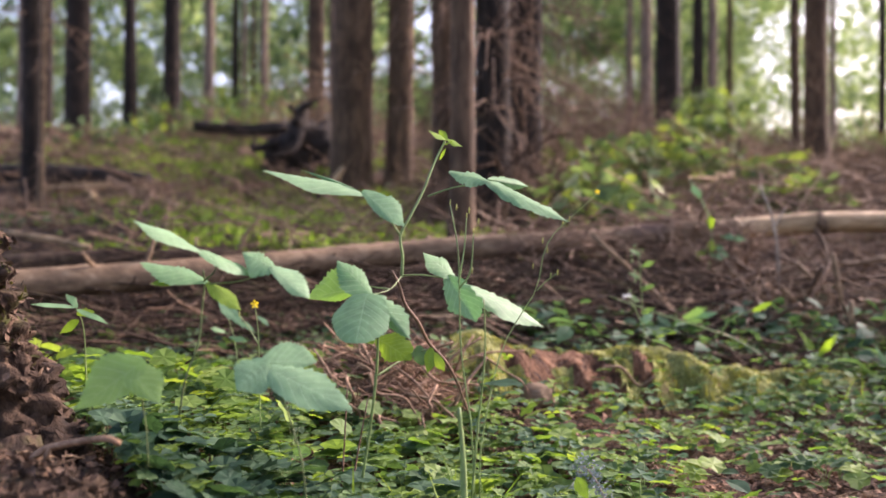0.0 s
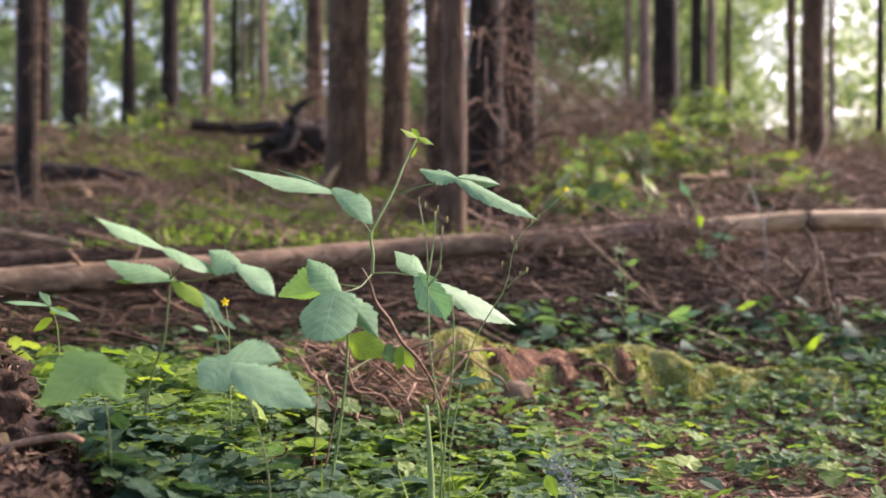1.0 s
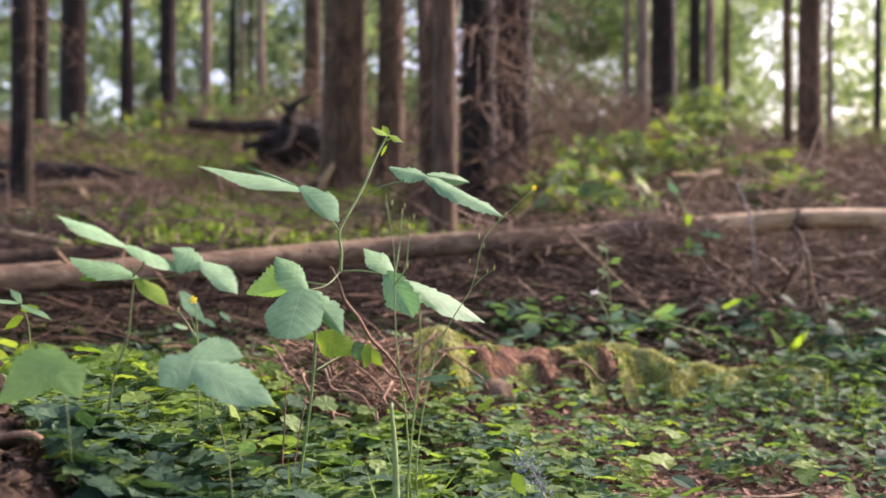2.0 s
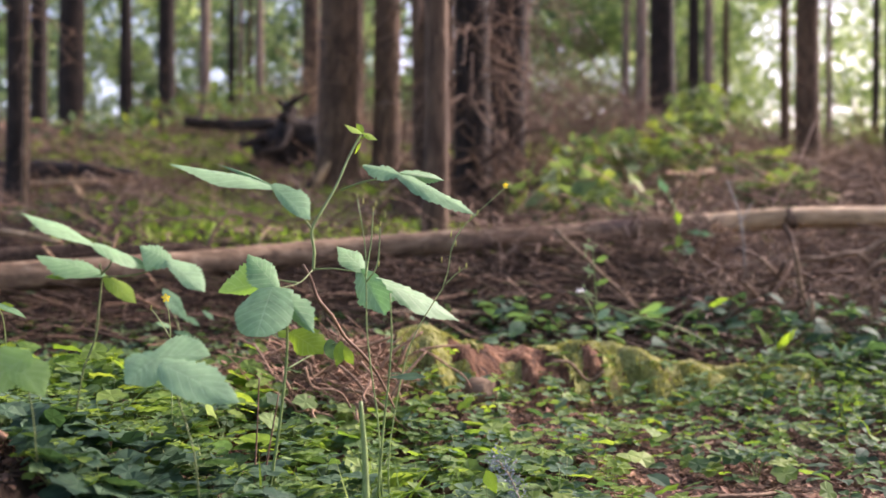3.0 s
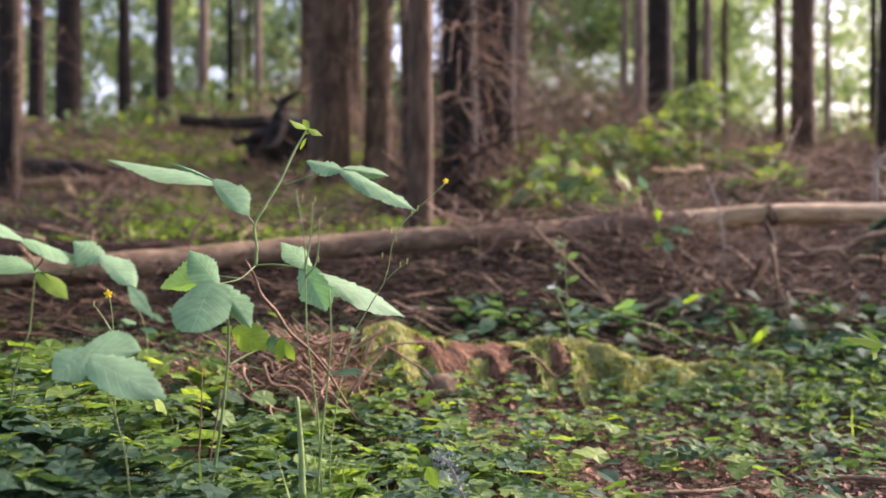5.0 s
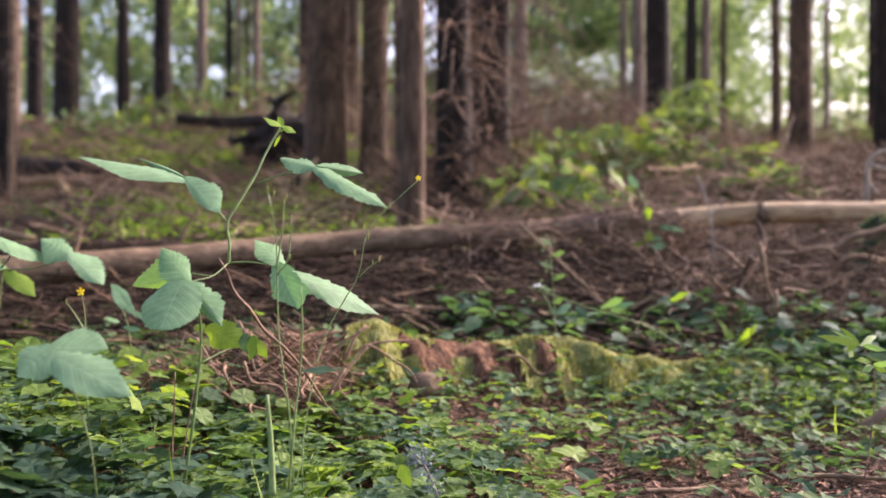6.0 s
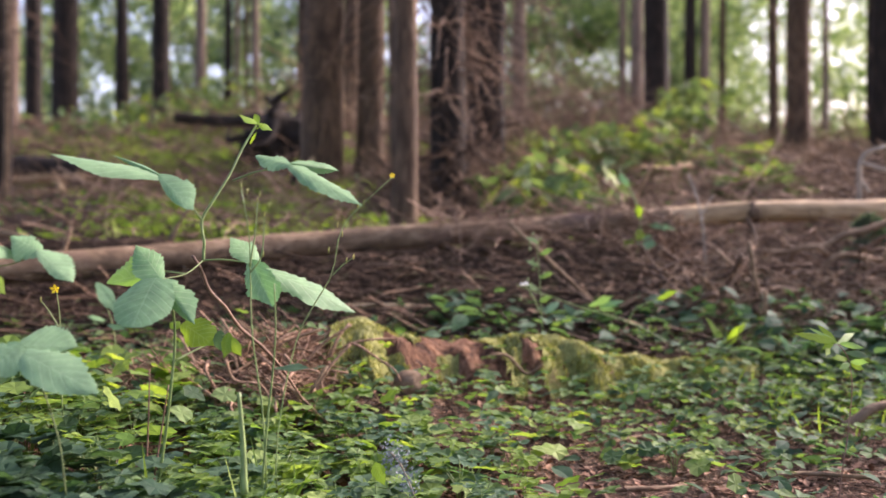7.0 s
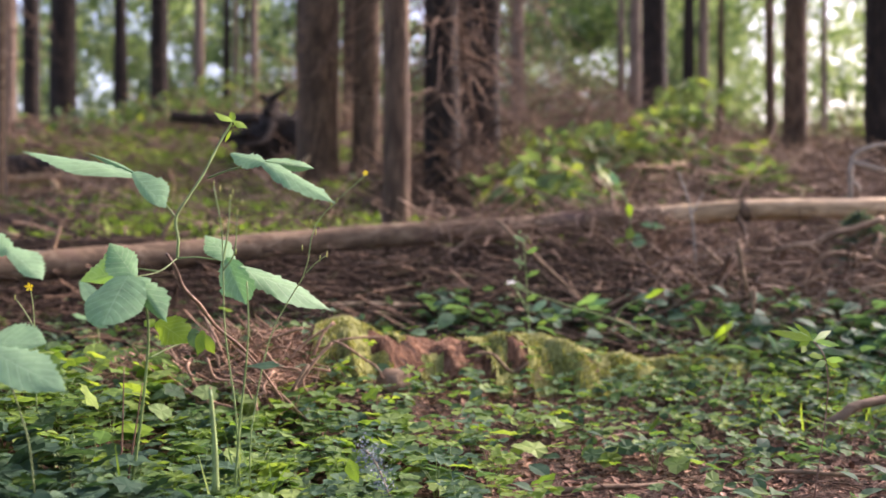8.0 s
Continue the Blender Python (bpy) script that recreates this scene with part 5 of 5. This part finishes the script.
stalk_plant("maple_seedling", "young seedling with bright drooping lobed leaves on a thin stem", seated(0.827, 1.36),
            [[(0.827, 1.36, -0.05), (0.83, 1.36, 0.0), (0.836, 1.36, 0.042), (0.841, 1.36, 0.077), (0.847, 1.36, 0.142), (0.844, 1.36, 0.174), (0.839, 1.36, 0.192), (0.826, 1.36, 0.208)]], (),
    [((0.826, 1.36, 0.21), (0.756, 1.34, 0.225), 0.013, (-0.2, -0.85, 0.35), RASP_LIME),
     ((0.823, 1.36, 0.213), (0.804, 1.38, 0.234), 0.009, (0.1, -0.85, 0.35), RASP_LIME),
     ((0.829, 1.36, 0.207), (0.783, 1.36, 0.232), 0.007, (0.3, -0.85, 0.35), MID_LEAF),
     ((0.82, 1.36, 0.211), (0.8, 1.35, 0.2), 0.010, (-0.2, -0.85, 0.35), RASP_LIME),
     ((0.826, 1.36, 0.208), (0.865, 1.39, 0.222), 0.010, (0.1, -0.85, 0.35), MID_LEAF),
     ((0.829, 1.36, 0.209), (0.855, 1.34, 0.204), 0.011, (0.3, -0.85, 0.35), MID_LEAF),
     ((0.838, 1.36, 0.196), (0.878, 1.37, 0.188), 0.010, (-0.2, -0.85, 0.35), COVER_BLUE),
     ((0.841, 1.36, 0.186), (0.81, 1.34, 0.191), 0.010, (0.1, -0.85, 0.35), RASP_LIME),
     ((0.814, 1.36, 0.204), (0.802, 1.34, 0.193), 0.010, (0.3, -0.85, 0.35), RASP_LIME),
     ((0.844, 1.36, 0.18), (0.824, 1.35, 0.173), 0.010, (-0.2, -0.85, 0.35), MID_LEAF),
     ((0.845, 1.36, 0.179), (0.865, 1.36, 0.171), 0.010, (0.1, -0.85, 0.35), RASP_LIME),
     ((0.844, 1.36, 0.182), (0.866, 1.35, 0.183), 0.010, (0.3, -0.85, 0.35), MID_LEAF)], 0.0012, STEM_BROWN)
stalk_plant("bent_herb", "leaning herb stem with a few pale leaves beside the stump", seated(0.95, 2.67), [[(0.95, 2.67, 0.03), (0.820, 2.670, 0.114), (0.629, 2.670, 0.177), (0.470, 2.670, 0.232)], [(0.78, 2.67, 0.125), (0.80, 2.64, 0.17), (0.86, 2.62, 0.20)]], (), [
    ((0.67, 2.66, 0.172), (0.735, 2.64, 0.205), 0.026, (0, -0.7, 0.7), MID_LEAF), ((0.85, 2.62, 0.195), (0.905, 2.60, 0.222), 0.018, (0, -0.8, 0.4), RASP_LIME),
    ((0.70, 2.66, 0.175), (0.77, 2.65, 0.19), 0.024, (0, -0.7, 0.7), RASP), ((0.585, 2.66, 0.186), (0.545, 2.63, 0.155), 0.026, (0, -0.7, 0.7), RASP), ((0.60, 2.66, 0.18), (0.63, 2.62, 0.15), 0.024, (0, -0.7, 0.7), COVER_BLUE)], 0.0032)
stalk_plant("young_sapling", "slender sapling with a few green leaves before the log", seated(0.96, 3.4), [[(0.96, 3.42, 0.12), (0.960, 3.45, 0.246), (0.974, 3.45, 0.454), (0.896, 3.45, 0.620)]], (), [
    ((0.97, 3.44, 0.44), (0.96, 3.42, 0.49), 0.03, (0, -0.9, 0.3), RASP_LIME), ((0.97, 3.44, 0.40), (0.97, 3.42, 0.35), 0.035, (0, -0.9, 0.3), RASP_LIME), ((0.955, 3.44, 0.36), (0.905, 3.42, 0.335), 0.032, (0, -0.9, 0.3), RASP_LIME),
    ((0.96, 3.44, 0.36), (1.03, 3.42, 0.345), 0.06, (0, -0.8, 0.5), RASP), ((0.90, 3.44, 0.60), (0.93, 3.42, 0.55), 0.03, (0, -0.9, 0.3), RASP), ((1.0, 3.44, 0.42), (1.10, 3.42, 0.40), 0.03, (0, -0.8, 0.5), RASP)], 0.005)
fluffy = stalk_plant("fluffy_herb", "herb with a small white fluffy seed head", seated(0.50, 2.45), [[(0.52, 2.45, 0.0), (0.519, 2.450, 0.148), (0.504, 2.450, 0.367)], [(0.515, 2.45, 0.17), (0.49, 2.44, 0.22), (0.472, 2.430, 0.244)]], (), [
    ((0.51, 2.45, 0.2 + 0.03 * k), (0.51 + 0.035 * (-1) ** k, 2.43, 0.215 + 0.03 * k), 0.016, (0, -0.8, 0.5), COVER) for k in range(6)], 0.0018)
part("fluff", scatter([[-0.1, 0, 0], [0.1, 0, 0], [0, 0, 1]], np.array([[0, 1, 2]]), np.tile([[0.472, 2.43, 0.244]], (60, 1)), turns(g.uniform(0, 6.3, 60), g.uniform(-2, 2, 60), g.uniform(-2, 2, 60)), np.full(60, 0.014)), FLUFF, fluffy)
for k in range(14):
    c0 = np.array([0.505 + g.normal(0, 0.022), 2.45, 0.20 + 0.013 * k])
    part("bud", tube([c0, c0 + np.array([0.001, 0, 0.004]), c0 + np.array([0.002, 0, 0.009])], [0.001, 0.003, 0.0015], 6), STEM, fluffy)
for k, (x, y, s) in enumerate(((1.06, 2.68, 0.11), (1.22, 2.6, 0.09), (0.86, 2.75, 0.07), (1.35, 2.3, 0.08), (0.72, 1.95, 0.045))):
    z = float(height(x, y))
    stalk_plant("broad_herb", "low herb with upright light green leaves", (x, y, z), [[(x, y, z - 0.01), (x, y, z + s * 0.5), (x + 0.01, y, z + s * 0.9)]], (), [
        ((x, y, z + s * 0.2), (x + s * 0.55 * math.cos(a + k), y + s * 0.4 * math.sin(a + k), z + s * (0.7 + 0.3 * math.sin(3 * a))), s * 0.21, (0.15, -0.75, 0.6), RASP_LIME if i % 2 == k % 2 else RASP) for i, a in enumerate((0.2, 1.4, 2.6, 3.9, 5.1))], 0.0016)

def sorrel_plant(kind, label, mat, seed):
    """A wood sorrel with a handful of three-part leaves on thin stalks, at the origin."""
    g = np.random.default_rng(seed)
    ob = thing(kind, (0, 0, 0), label, "plant", "single wood sorrel plants")
    tv, tf = trifoliate()
    for k in range(5):
        a, r, h = g.uniform(0, 6.3), g.uniform(0.006, 0.03), g.uniform(0.04, 0.075)
        top = np.array([r * math.cos(a), r * math.sin(a), h])
        st = part("leaf_stalk", tube(smooth_path([(0, 0, -0.01), top * np.array([0.3, 0.3, 0.6]), top], 5), [0.0009, 0.0006], 4), STEM, ob)
        part("leaf", scatter(tv, tf, top[None], turns(g.uniform(0, 6.3, 1), g.normal(0, 0.2, 1), g.normal(-0.15, 0.2, 1)), g.uniform(0.016, 0.026, 1)), mat, st, "", False)
    return ob


g = np.random.default_rng(90)
kinds = [sorrel_plant("wood_sorrel_plant", "small wood sorrel plant with green clover-like leaves", COVER, 91), sorrel_plant("wood_sorrel_plant", "small wood sorrel plant with bright yellow-green leaves", COVER_LIME, 92),
         sorrel_plant("wood_sorrel_plant", "small wood sorrel plant with dull bluish green leaves", COVER_BLUE, 93)]
spots = []
while len(spots) < 130:
    x, y = g.uniform(-0.55, 1.0), g.uniform(1.02, 1.75)
    if g.random() < float(dens(x, y)) and not bank(x, y):
        spots.append((x, y))
for k, (x, y) in enumerate(spots):
    at = pose(x, y, float(height(x, y)), 0, 0, g.uniform(0, 360))
    if k < 3:
        kinds[k].matrix_basis = at
    else:
        copy_thing(kinds[k % 3], at)

stalk_plant("yellow_leaf", "single bright yellow-green leaf near the ground", seated(0.180, 1.245), [[(0.180, 1.245, -0.02), (0.178, 1.245, 0.02), (0.176, 1.245, 0.062)]], (), [((0.176, 1.245, 0.064), (0.190, 1.235, 0.036), 0.018, (0, -0.9, 0.4), RASP_LIME)], 0.0009)
g = np.random.default_rng(66)
lichen = thing("lichen_twig", seated(0.20, 1.29), "dead twig overgrown with grey-blue lichen", "twig")
lp = smooth_path([(0.190, 1.30, 0.066), (0.202, 1.295, 0.058), (0.216, 1.29, 0.034), (0.230, 1.285, 0.0)], 12)
part("twig", tube(lp, [0.0012, 0.0014], 6), GREY_WOOD, lichen)
m = 300
part("lichen", scatter([[-0.3, 0, 0], [0.3, 0, 0], [0.1, 0.2, 1]], np.array([[0, 1, 2]]), lp[g.integers(0, 12, m)] + g.normal(0, 0.0085, (m, 3)), turns(g.uniform(0, 6.3, m), g.uniform(-2, 2, m), g.uniform(-2, 2, m)), g.uniform(0.003, 0.007, m)),
     LICHEN, lichen, "grey-blue lichen")

# grass blades near the raspberry
g = np.random.default_rng(14)
n = 34
x, y = g.uniform(-0.14, 0.08, n), g.uniform(1.08, 1.4, n)
x2, y2 = g.uniform(0.95, 1.3, n), g.uniform(1.9, 2.3, n)
x, y = np.concatenate([x, x2]), np.concatenate([y, y2])
z = height(x, y)
stuff("grass", scatter([[0, -0.02, 0], [0, 0.02, 0], [0.12, 0.016, 0.5], [0.12, -0.016, 0.5], [0.42, 0, 0.95], [0.42, 0, 0.95]], np.array([[0, 1, 2, 3], [3, 2, 4, 5]]), np.stack([x, y, z], -1),
      turns(g.uniform(0, 6.3, 2 * n), g.normal(0, 0.3, 2 * n), g.normal(0, 0.2, 2 * n)), g.uniform(0.06, 0.13, 2 * n)), COVER_LIME, "sparse thin grass blades", "grass", False)


# ---- sticks ----
def stick(label, points, r, mat=GREY_WOOD, forks=(), sides=8):
    ob = thing("stick", tuple(points[0]), label, "stick")
    part("shaft", tube(smooth_path(points, 16), r, sides, 0.08, len(points)), mat, ob)
    for fk in forks:
        part("fork", tube(smooth_path(fk, 8), [r[-1] * 1.1, r[-1] * 0.6], 6), mat, ob)
    return ob


stick("long pale branch lying in the shade under the log", [(-0.10, 2.92, 0.150), (0.02, 2.90, 0.158), (0.16, 2.9, 0.157), (0.30, 2.9, 0.148)], [0.008, 0.0075, 0.005], BARE_WOOD)
stick("dead branch crossing another in the brushwood", [(1.159, 3.120, 0.326), (1.217, 3.100, 0.265), (1.279, 3.080, 0.198)], [0.007, 0.006, 0.004], DEADWOOD)
stick("pale dead branch leaning in the brushwood", [(1.279, 3.120, 0.339), (1.224, 3.080, 0.257), (1.170, 3.060, 0.193)], [0.006, 0.006, 0.004], RED_TWIG)
stick("broken side branch hanging below the knot of the log", [(1.412, 3.600, 0.443), (1.410, 3.500, 0.378), (1.378, 3.400, 0.317)], [0.010, 0.006, 0.003], BARK)
stick("reddish dead branch lying low in the brushwood", [(1.401, 3.100, 0.164), (1.493, 3.100, 0.186), (1.591, 3.120, 0.188), (1.702, 3.150, 0.194)], [0.006, 0.008, 0.008], DEADWOOD)
stick("upright weathered grey twig in front of the log", [(1.196, 3.35, 0.02), (1.182, 3.36, 0.371), (1.172, 3.4, 0.5), (1.150, 3.45, 0.60)], [0.005, 0.003], forks=[[(1.178, 3.37, 0.45), (1.22, 3.38, 0.52)]])
stick("forked pale grey dead branch standing at the log", [(1.955, 3.92, 0.35), (1.963, 3.900, 0.532), (1.972, 3.900, 0.690), (2.03, 3.87, 0.735), (2.13, 3.850, 0.745)], [0.013, 0.011, 0.01],
      forks=[[(1.97, 3.9, 0.68), (2.05, 3.86, 0.65), (2.13, 3.84, 0.63)], [(1.972, 3.9, 0.6), (2.0, 3.88, 0.56)]])
stick("brown barked branch lying on the ground", [(1.064, 1.9, -0.016), (1.093, 1.9, 0.002), (1.126, 1.91, 0.021), (1.2, 1.94, 0.03), (1.422, 2.03, 0.057)], [0.011, 0.0105, 0.0095, 0.010], LOG_BARK)
stick("dry pale twig leaning on the rotten stump", [(-0.520, 1.05, 0.055), (-0.480, 1.03, 0.097), (-0.442, 1.03, 0.135), (-0.422, 1.03, 0.146), (-0.353, 0.99, 0.163), (-0.335, 0.99, 0.157)], [0.0048, 0.0042, 0.003], RED_TWIG,
      [[(-0.425, 1.03, 0.145), (-0.44, 1.03, 0.11), (-0.46, 1.03, 0.06)]])
g = np.random.default_rng(21)
for k in range(14):
    x, y = g.uniform(0.2, 1.9), g.uniform(1.25, 2.6)
    l, a = g.uniform(0.10, 0.22), g.normal(-0.3, 0.6)
    p = []
    for s in (-0.5, -0.15, 0.2, 0.5):
        q = (x + l * s * math.cos(a), y + l * s * math.sin(a) + g.normal(0, 0.014))
        p.append((*q, float(max(height(*q), stump_z(*q))) + 0.014))
    stick("fallen dead twig on the litter", p, [0.005, 0.003], DEADWOOD, sides=6)
for k in range(13):
    x, y = g.uniform(-0.32, 0.03), g.uniform(1.78, 2.02)
    l, a = g.uniform(0.12, 0.24), g.uniform(-0.3, 1.3) if k % 2 else g.uniform(1.9, 3.2)
    z = float(height(x, y)) + 0.02
    stick("reddish dead twig leaning on the stump", [(x, y, z), (x + 0.5 * l * math.cos(a), y + 0.02, z + 0.03 + 0.25 * l * abs(math.sin(a))), (x + l * math.cos(a), y + 0.05, z + 0.02 + 0.55 * l * abs(math.sin(a)))],
          [0.004, 0.0022], RED_TWIG, sides=6)

g = np.random.default_rng(58)
for k in range(30):
    x, y, a = g.uniform(-0.26, 0.08), g.uniform(1.72, 1.98), g.uniform(-0.5, 3.6)
    l, rise = g.uniform(0.07, 0.20), g.uniform(0.02, 0.10)
    z = float(height(x, y)) + g.uniform(0.0, 0.04)
    end = np.array([l * math.cos(a), -0.35 * l * abs(math.sin(a)), -rise - 0.01])
    top = np.array([x, y, z + rise])
    kink = [top + end * q + g.normal(0, 0.010, 3) + (0, 0, 0.012 * math.sin(math.pi * q)) for q in (0.3, 0.55, 0.8)]
    stick("dry crooked twig in the heap beside the stump", [tuple(top), *(tuple(q) for q in kink), tuple(top + end)], [0.0032, 0.0026, 0.0016], RED_TWIG if k % 3 else DEADWOOD, sides=6)
g = np.random.default_rng(97)
for k in range(26):
    x, y = g.uniform(-3.0, 0.1), g.uniform(4.2, 8.2)
    l, a = g.uniform(0.3, 1.1), g.normal(0.1, 0.45)
    p = []
    for q in (-0.5, -0.15, 0.2, 0.5):
        w = (x + l * q * math.cos(a), y + l * q * math.sin(a))
        p.append((*w, float(height(*w)) + 0.03))
    stick("pale fallen branch among moss on the slope", p, [0.02, 0.012], (BARE_WOOD, LOG_BARK, LOG_BARK)[k % 3], sides=7)
stick("forked pale branch leaning out of the brushwood", [(1.72, 3.15, 0.04), (1.755, 3.15, 0.12), (1.80, 3.18, 0.19), (1.86, 3.2, 0.30)], [0.007, 0.006, 0.005], GREY_WOOD, [[(1.80, 3.18, 0.19), (1.87, 3.17, 0.21), (1.95, 3.2, 0.20)]])
sprig = thing("spruce_sprig", seated(1.80, 3.42), "dark green spruce sprig growing beside the log", "plant")
part("stem", tube(smooth_path([(1.82, 3.42, 0.12), (1.81, 3.42, 0.30), (1.79, 3.42, 0.47)], 10), [0.008, 0.004], 6), STEM_BROWN, sprig)
for k in range(14):
    b0 = np.array([1.808, 3.42, 0.24 + 0.017 * k])
    e0 = b0 + np.array([(-0.15 if k % 2 else 0.15) * (1 - 0.04 * k), g.normal(0, 0.06), -0.05])
    tw = part("twig", tube(smooth_path([b0, (b0 + e0) / 2 + np.array([0, 0, 0.01]), e0], 6), [0.003, 0.0015], 5), STEM_BROWN, sprig)
    m = 420
    at = b0 + (e0 - b0) * g.uniform(0.1, 1.05, m)[:, None]
    part("needles", scatter([[0, 0.09, 0], [0, -0.09, 0], [1, 0, 0]], np.array([[0, 1, 2]]), at, turns(g.uniform(0, 6.3, m), g.uniform(-0.8, 0.8, m), g.uniform(0, 3, m)), g.uniform(0.02, 0.032, m)), FAR_DARK, tw, "", False)

# single dead branches in the heap below the log, each with its side twigs
g = np.random.default_rng(95)
for k in range(210):
    x, y = (g.uniform(0.75, 2.4), g.uniform(2.9, 3.5)) if k % 3 else (g.uniform(-1.2, 2.4), g.uniform(4.0, 5.6))
    l, a = g.uniform(0.2, 0.7), g.uniform(0, 3.14)
    z = float(height(x, y)) + g.uniform(0.03, 0.75) * float(pile(x, y))
    c0, d0 = np.array([x, y, z]), np.array([math.cos(a), 0.45 * math.sin(a), g.normal(0, 0.3)])
    pts = smooth_path([c0 - d0 * l / 2, c0 - d0 * l / 5 + g.normal(0, 0.035, 3), c0 + d0 * l / 5 + g.normal(0, 0.035, 3), c0 + d0 * l / 2 + np.array([0, 0, -0.05])], 16)
    br = thing("dead_branch", tuple(c0), "dead brown spruce branch in the heap of brushwood", "branch", "dead branches in the heap")
    part("limb", tube(pts, [0.008, 0.006, 0.002], 6, 0.08, k), (DEADWOOD, DULL_TWIG, DEADWOOD, SHADE_TWIG)[k % 4] if k % 9 else LOG_BARK, br)
    for _ in range(4):
        q = pts[g.integers(3, 13)]
        e = q + g.normal(0, 0.08, 3)
        part("side_twig", tube(smooth_path([q, (q + e) / 2 + g.normal(0, 0.012, 3), e], 5), [0.003, 0.001], 4), DEADWOOD, br)

# old leaning trunk foot close by
foot = thing("rotten_stump", (-0.66, 1.22, 0.0), "gnarled mossy rotten stump with dark crumbling bark", "stump")
v, f = tube(smooth_path([(-0.66, 1.22, -0.07), (-0.66, 1.22, 0.04), (-0.66, 1.22, 0.157), (-0.662, 1.22, 0.234), (-0.665, 1.22, 0.317), (-0.665, 1.22, 0.385), (-0.67, 1.22, 0.42)], 110), [0.30, 0.24, 0.182, 0.148, 0.122, 0.10, 0.03], 110, 0.0)
v = np.array(v)
v[:, 1] = 1.22 + 0.62 * (v[:, 1] - 1.22)
for i, c in enumerate(v):
    q = Vector(c)
    k = 0.03 * noise.noise(q * 9) + 0.05 * abs(noise.noise(q * 21)) - 0.03 + 0.03 * noise.noise(q * 47) + 0.014 * noise.noise(q * 95)
    ax = Vector((c[0] + 0.66, c[1] - 1.22, 0.02)).normalized()
    v[i] = q + ax * k
part("trunk", (v, f), OLD_BARK, foot)
for k, (a, b, r) in enumerate((((-0.52, 1.12, 0.10), (-0.34, 1.05, 0.0), 0.05), ((-0.52, 1.20, 0.14), (-0.42, 1.2, 0.04), 0.035), ((-0.52, 1.10, 0.06), (-0.43, 0.98, -0.03), 0.05))):
    m = ((a[0] + b[0]) / 2, (a[1] + b[1]) / 2, (a[2] + b[2]) / 2 + 0.005)
    part("root", tube(smooth_path([a, m, b], 24), [r, r * 0.7, r * 0.3], 16, 0.1, 50 + k), OLD_BARK, foot)
g = np.random.default_rng(33)
pick = v[g.integers(0, len(v), 3000)]
keep = np.array([noise.noise(Vector(c) * 8) > 0.05 for c in pick])
pick = pick[keep]
n = len(pick)
m = 5200
flakes = v[g.integers(0, len(v), m)] + g.normal(0, 0.006, (m, 3))
flakes[:1800] = np.stack([g.uniform(-0.75, -0.33, 1800), g.uniform(0.9, 1.3, 1800), np.zeros(1800)], -1)
flakes[:1800, 2] = height(flakes[:1800, 0], flakes[:1800, 1]) + g.uniform(0, 0.014, 1800)
part("bark_scale", scatter([[0, 0, 0], [0.45, 0.35, 0.1], [1, 0, 0.05], [0.5, -0.35, 0.1]], CLUMP_F, flakes, turns(g.uniform(0, 6.3, m), g.normal(0.5, 0.7, m), g.normal(0, 0.7, m)), g.uniform(0.005, 0.02, m)), CRUMB, foot, "loose bark scales and crumbs", False)
part("moss", scatter([[-0.3, 0, 0], [0.3, 0, 0], [0.05, 0.1, 1]], np.array([[0, 1, 2]]), pick, turns(g.uniform(0, 6.3, n), g.normal(0, 1.0, n), g.normal(0, 1.0, n)), g.uniform(0.005, 0.014, n)), OLD_MOSS, foot, "dull moss on the bark")
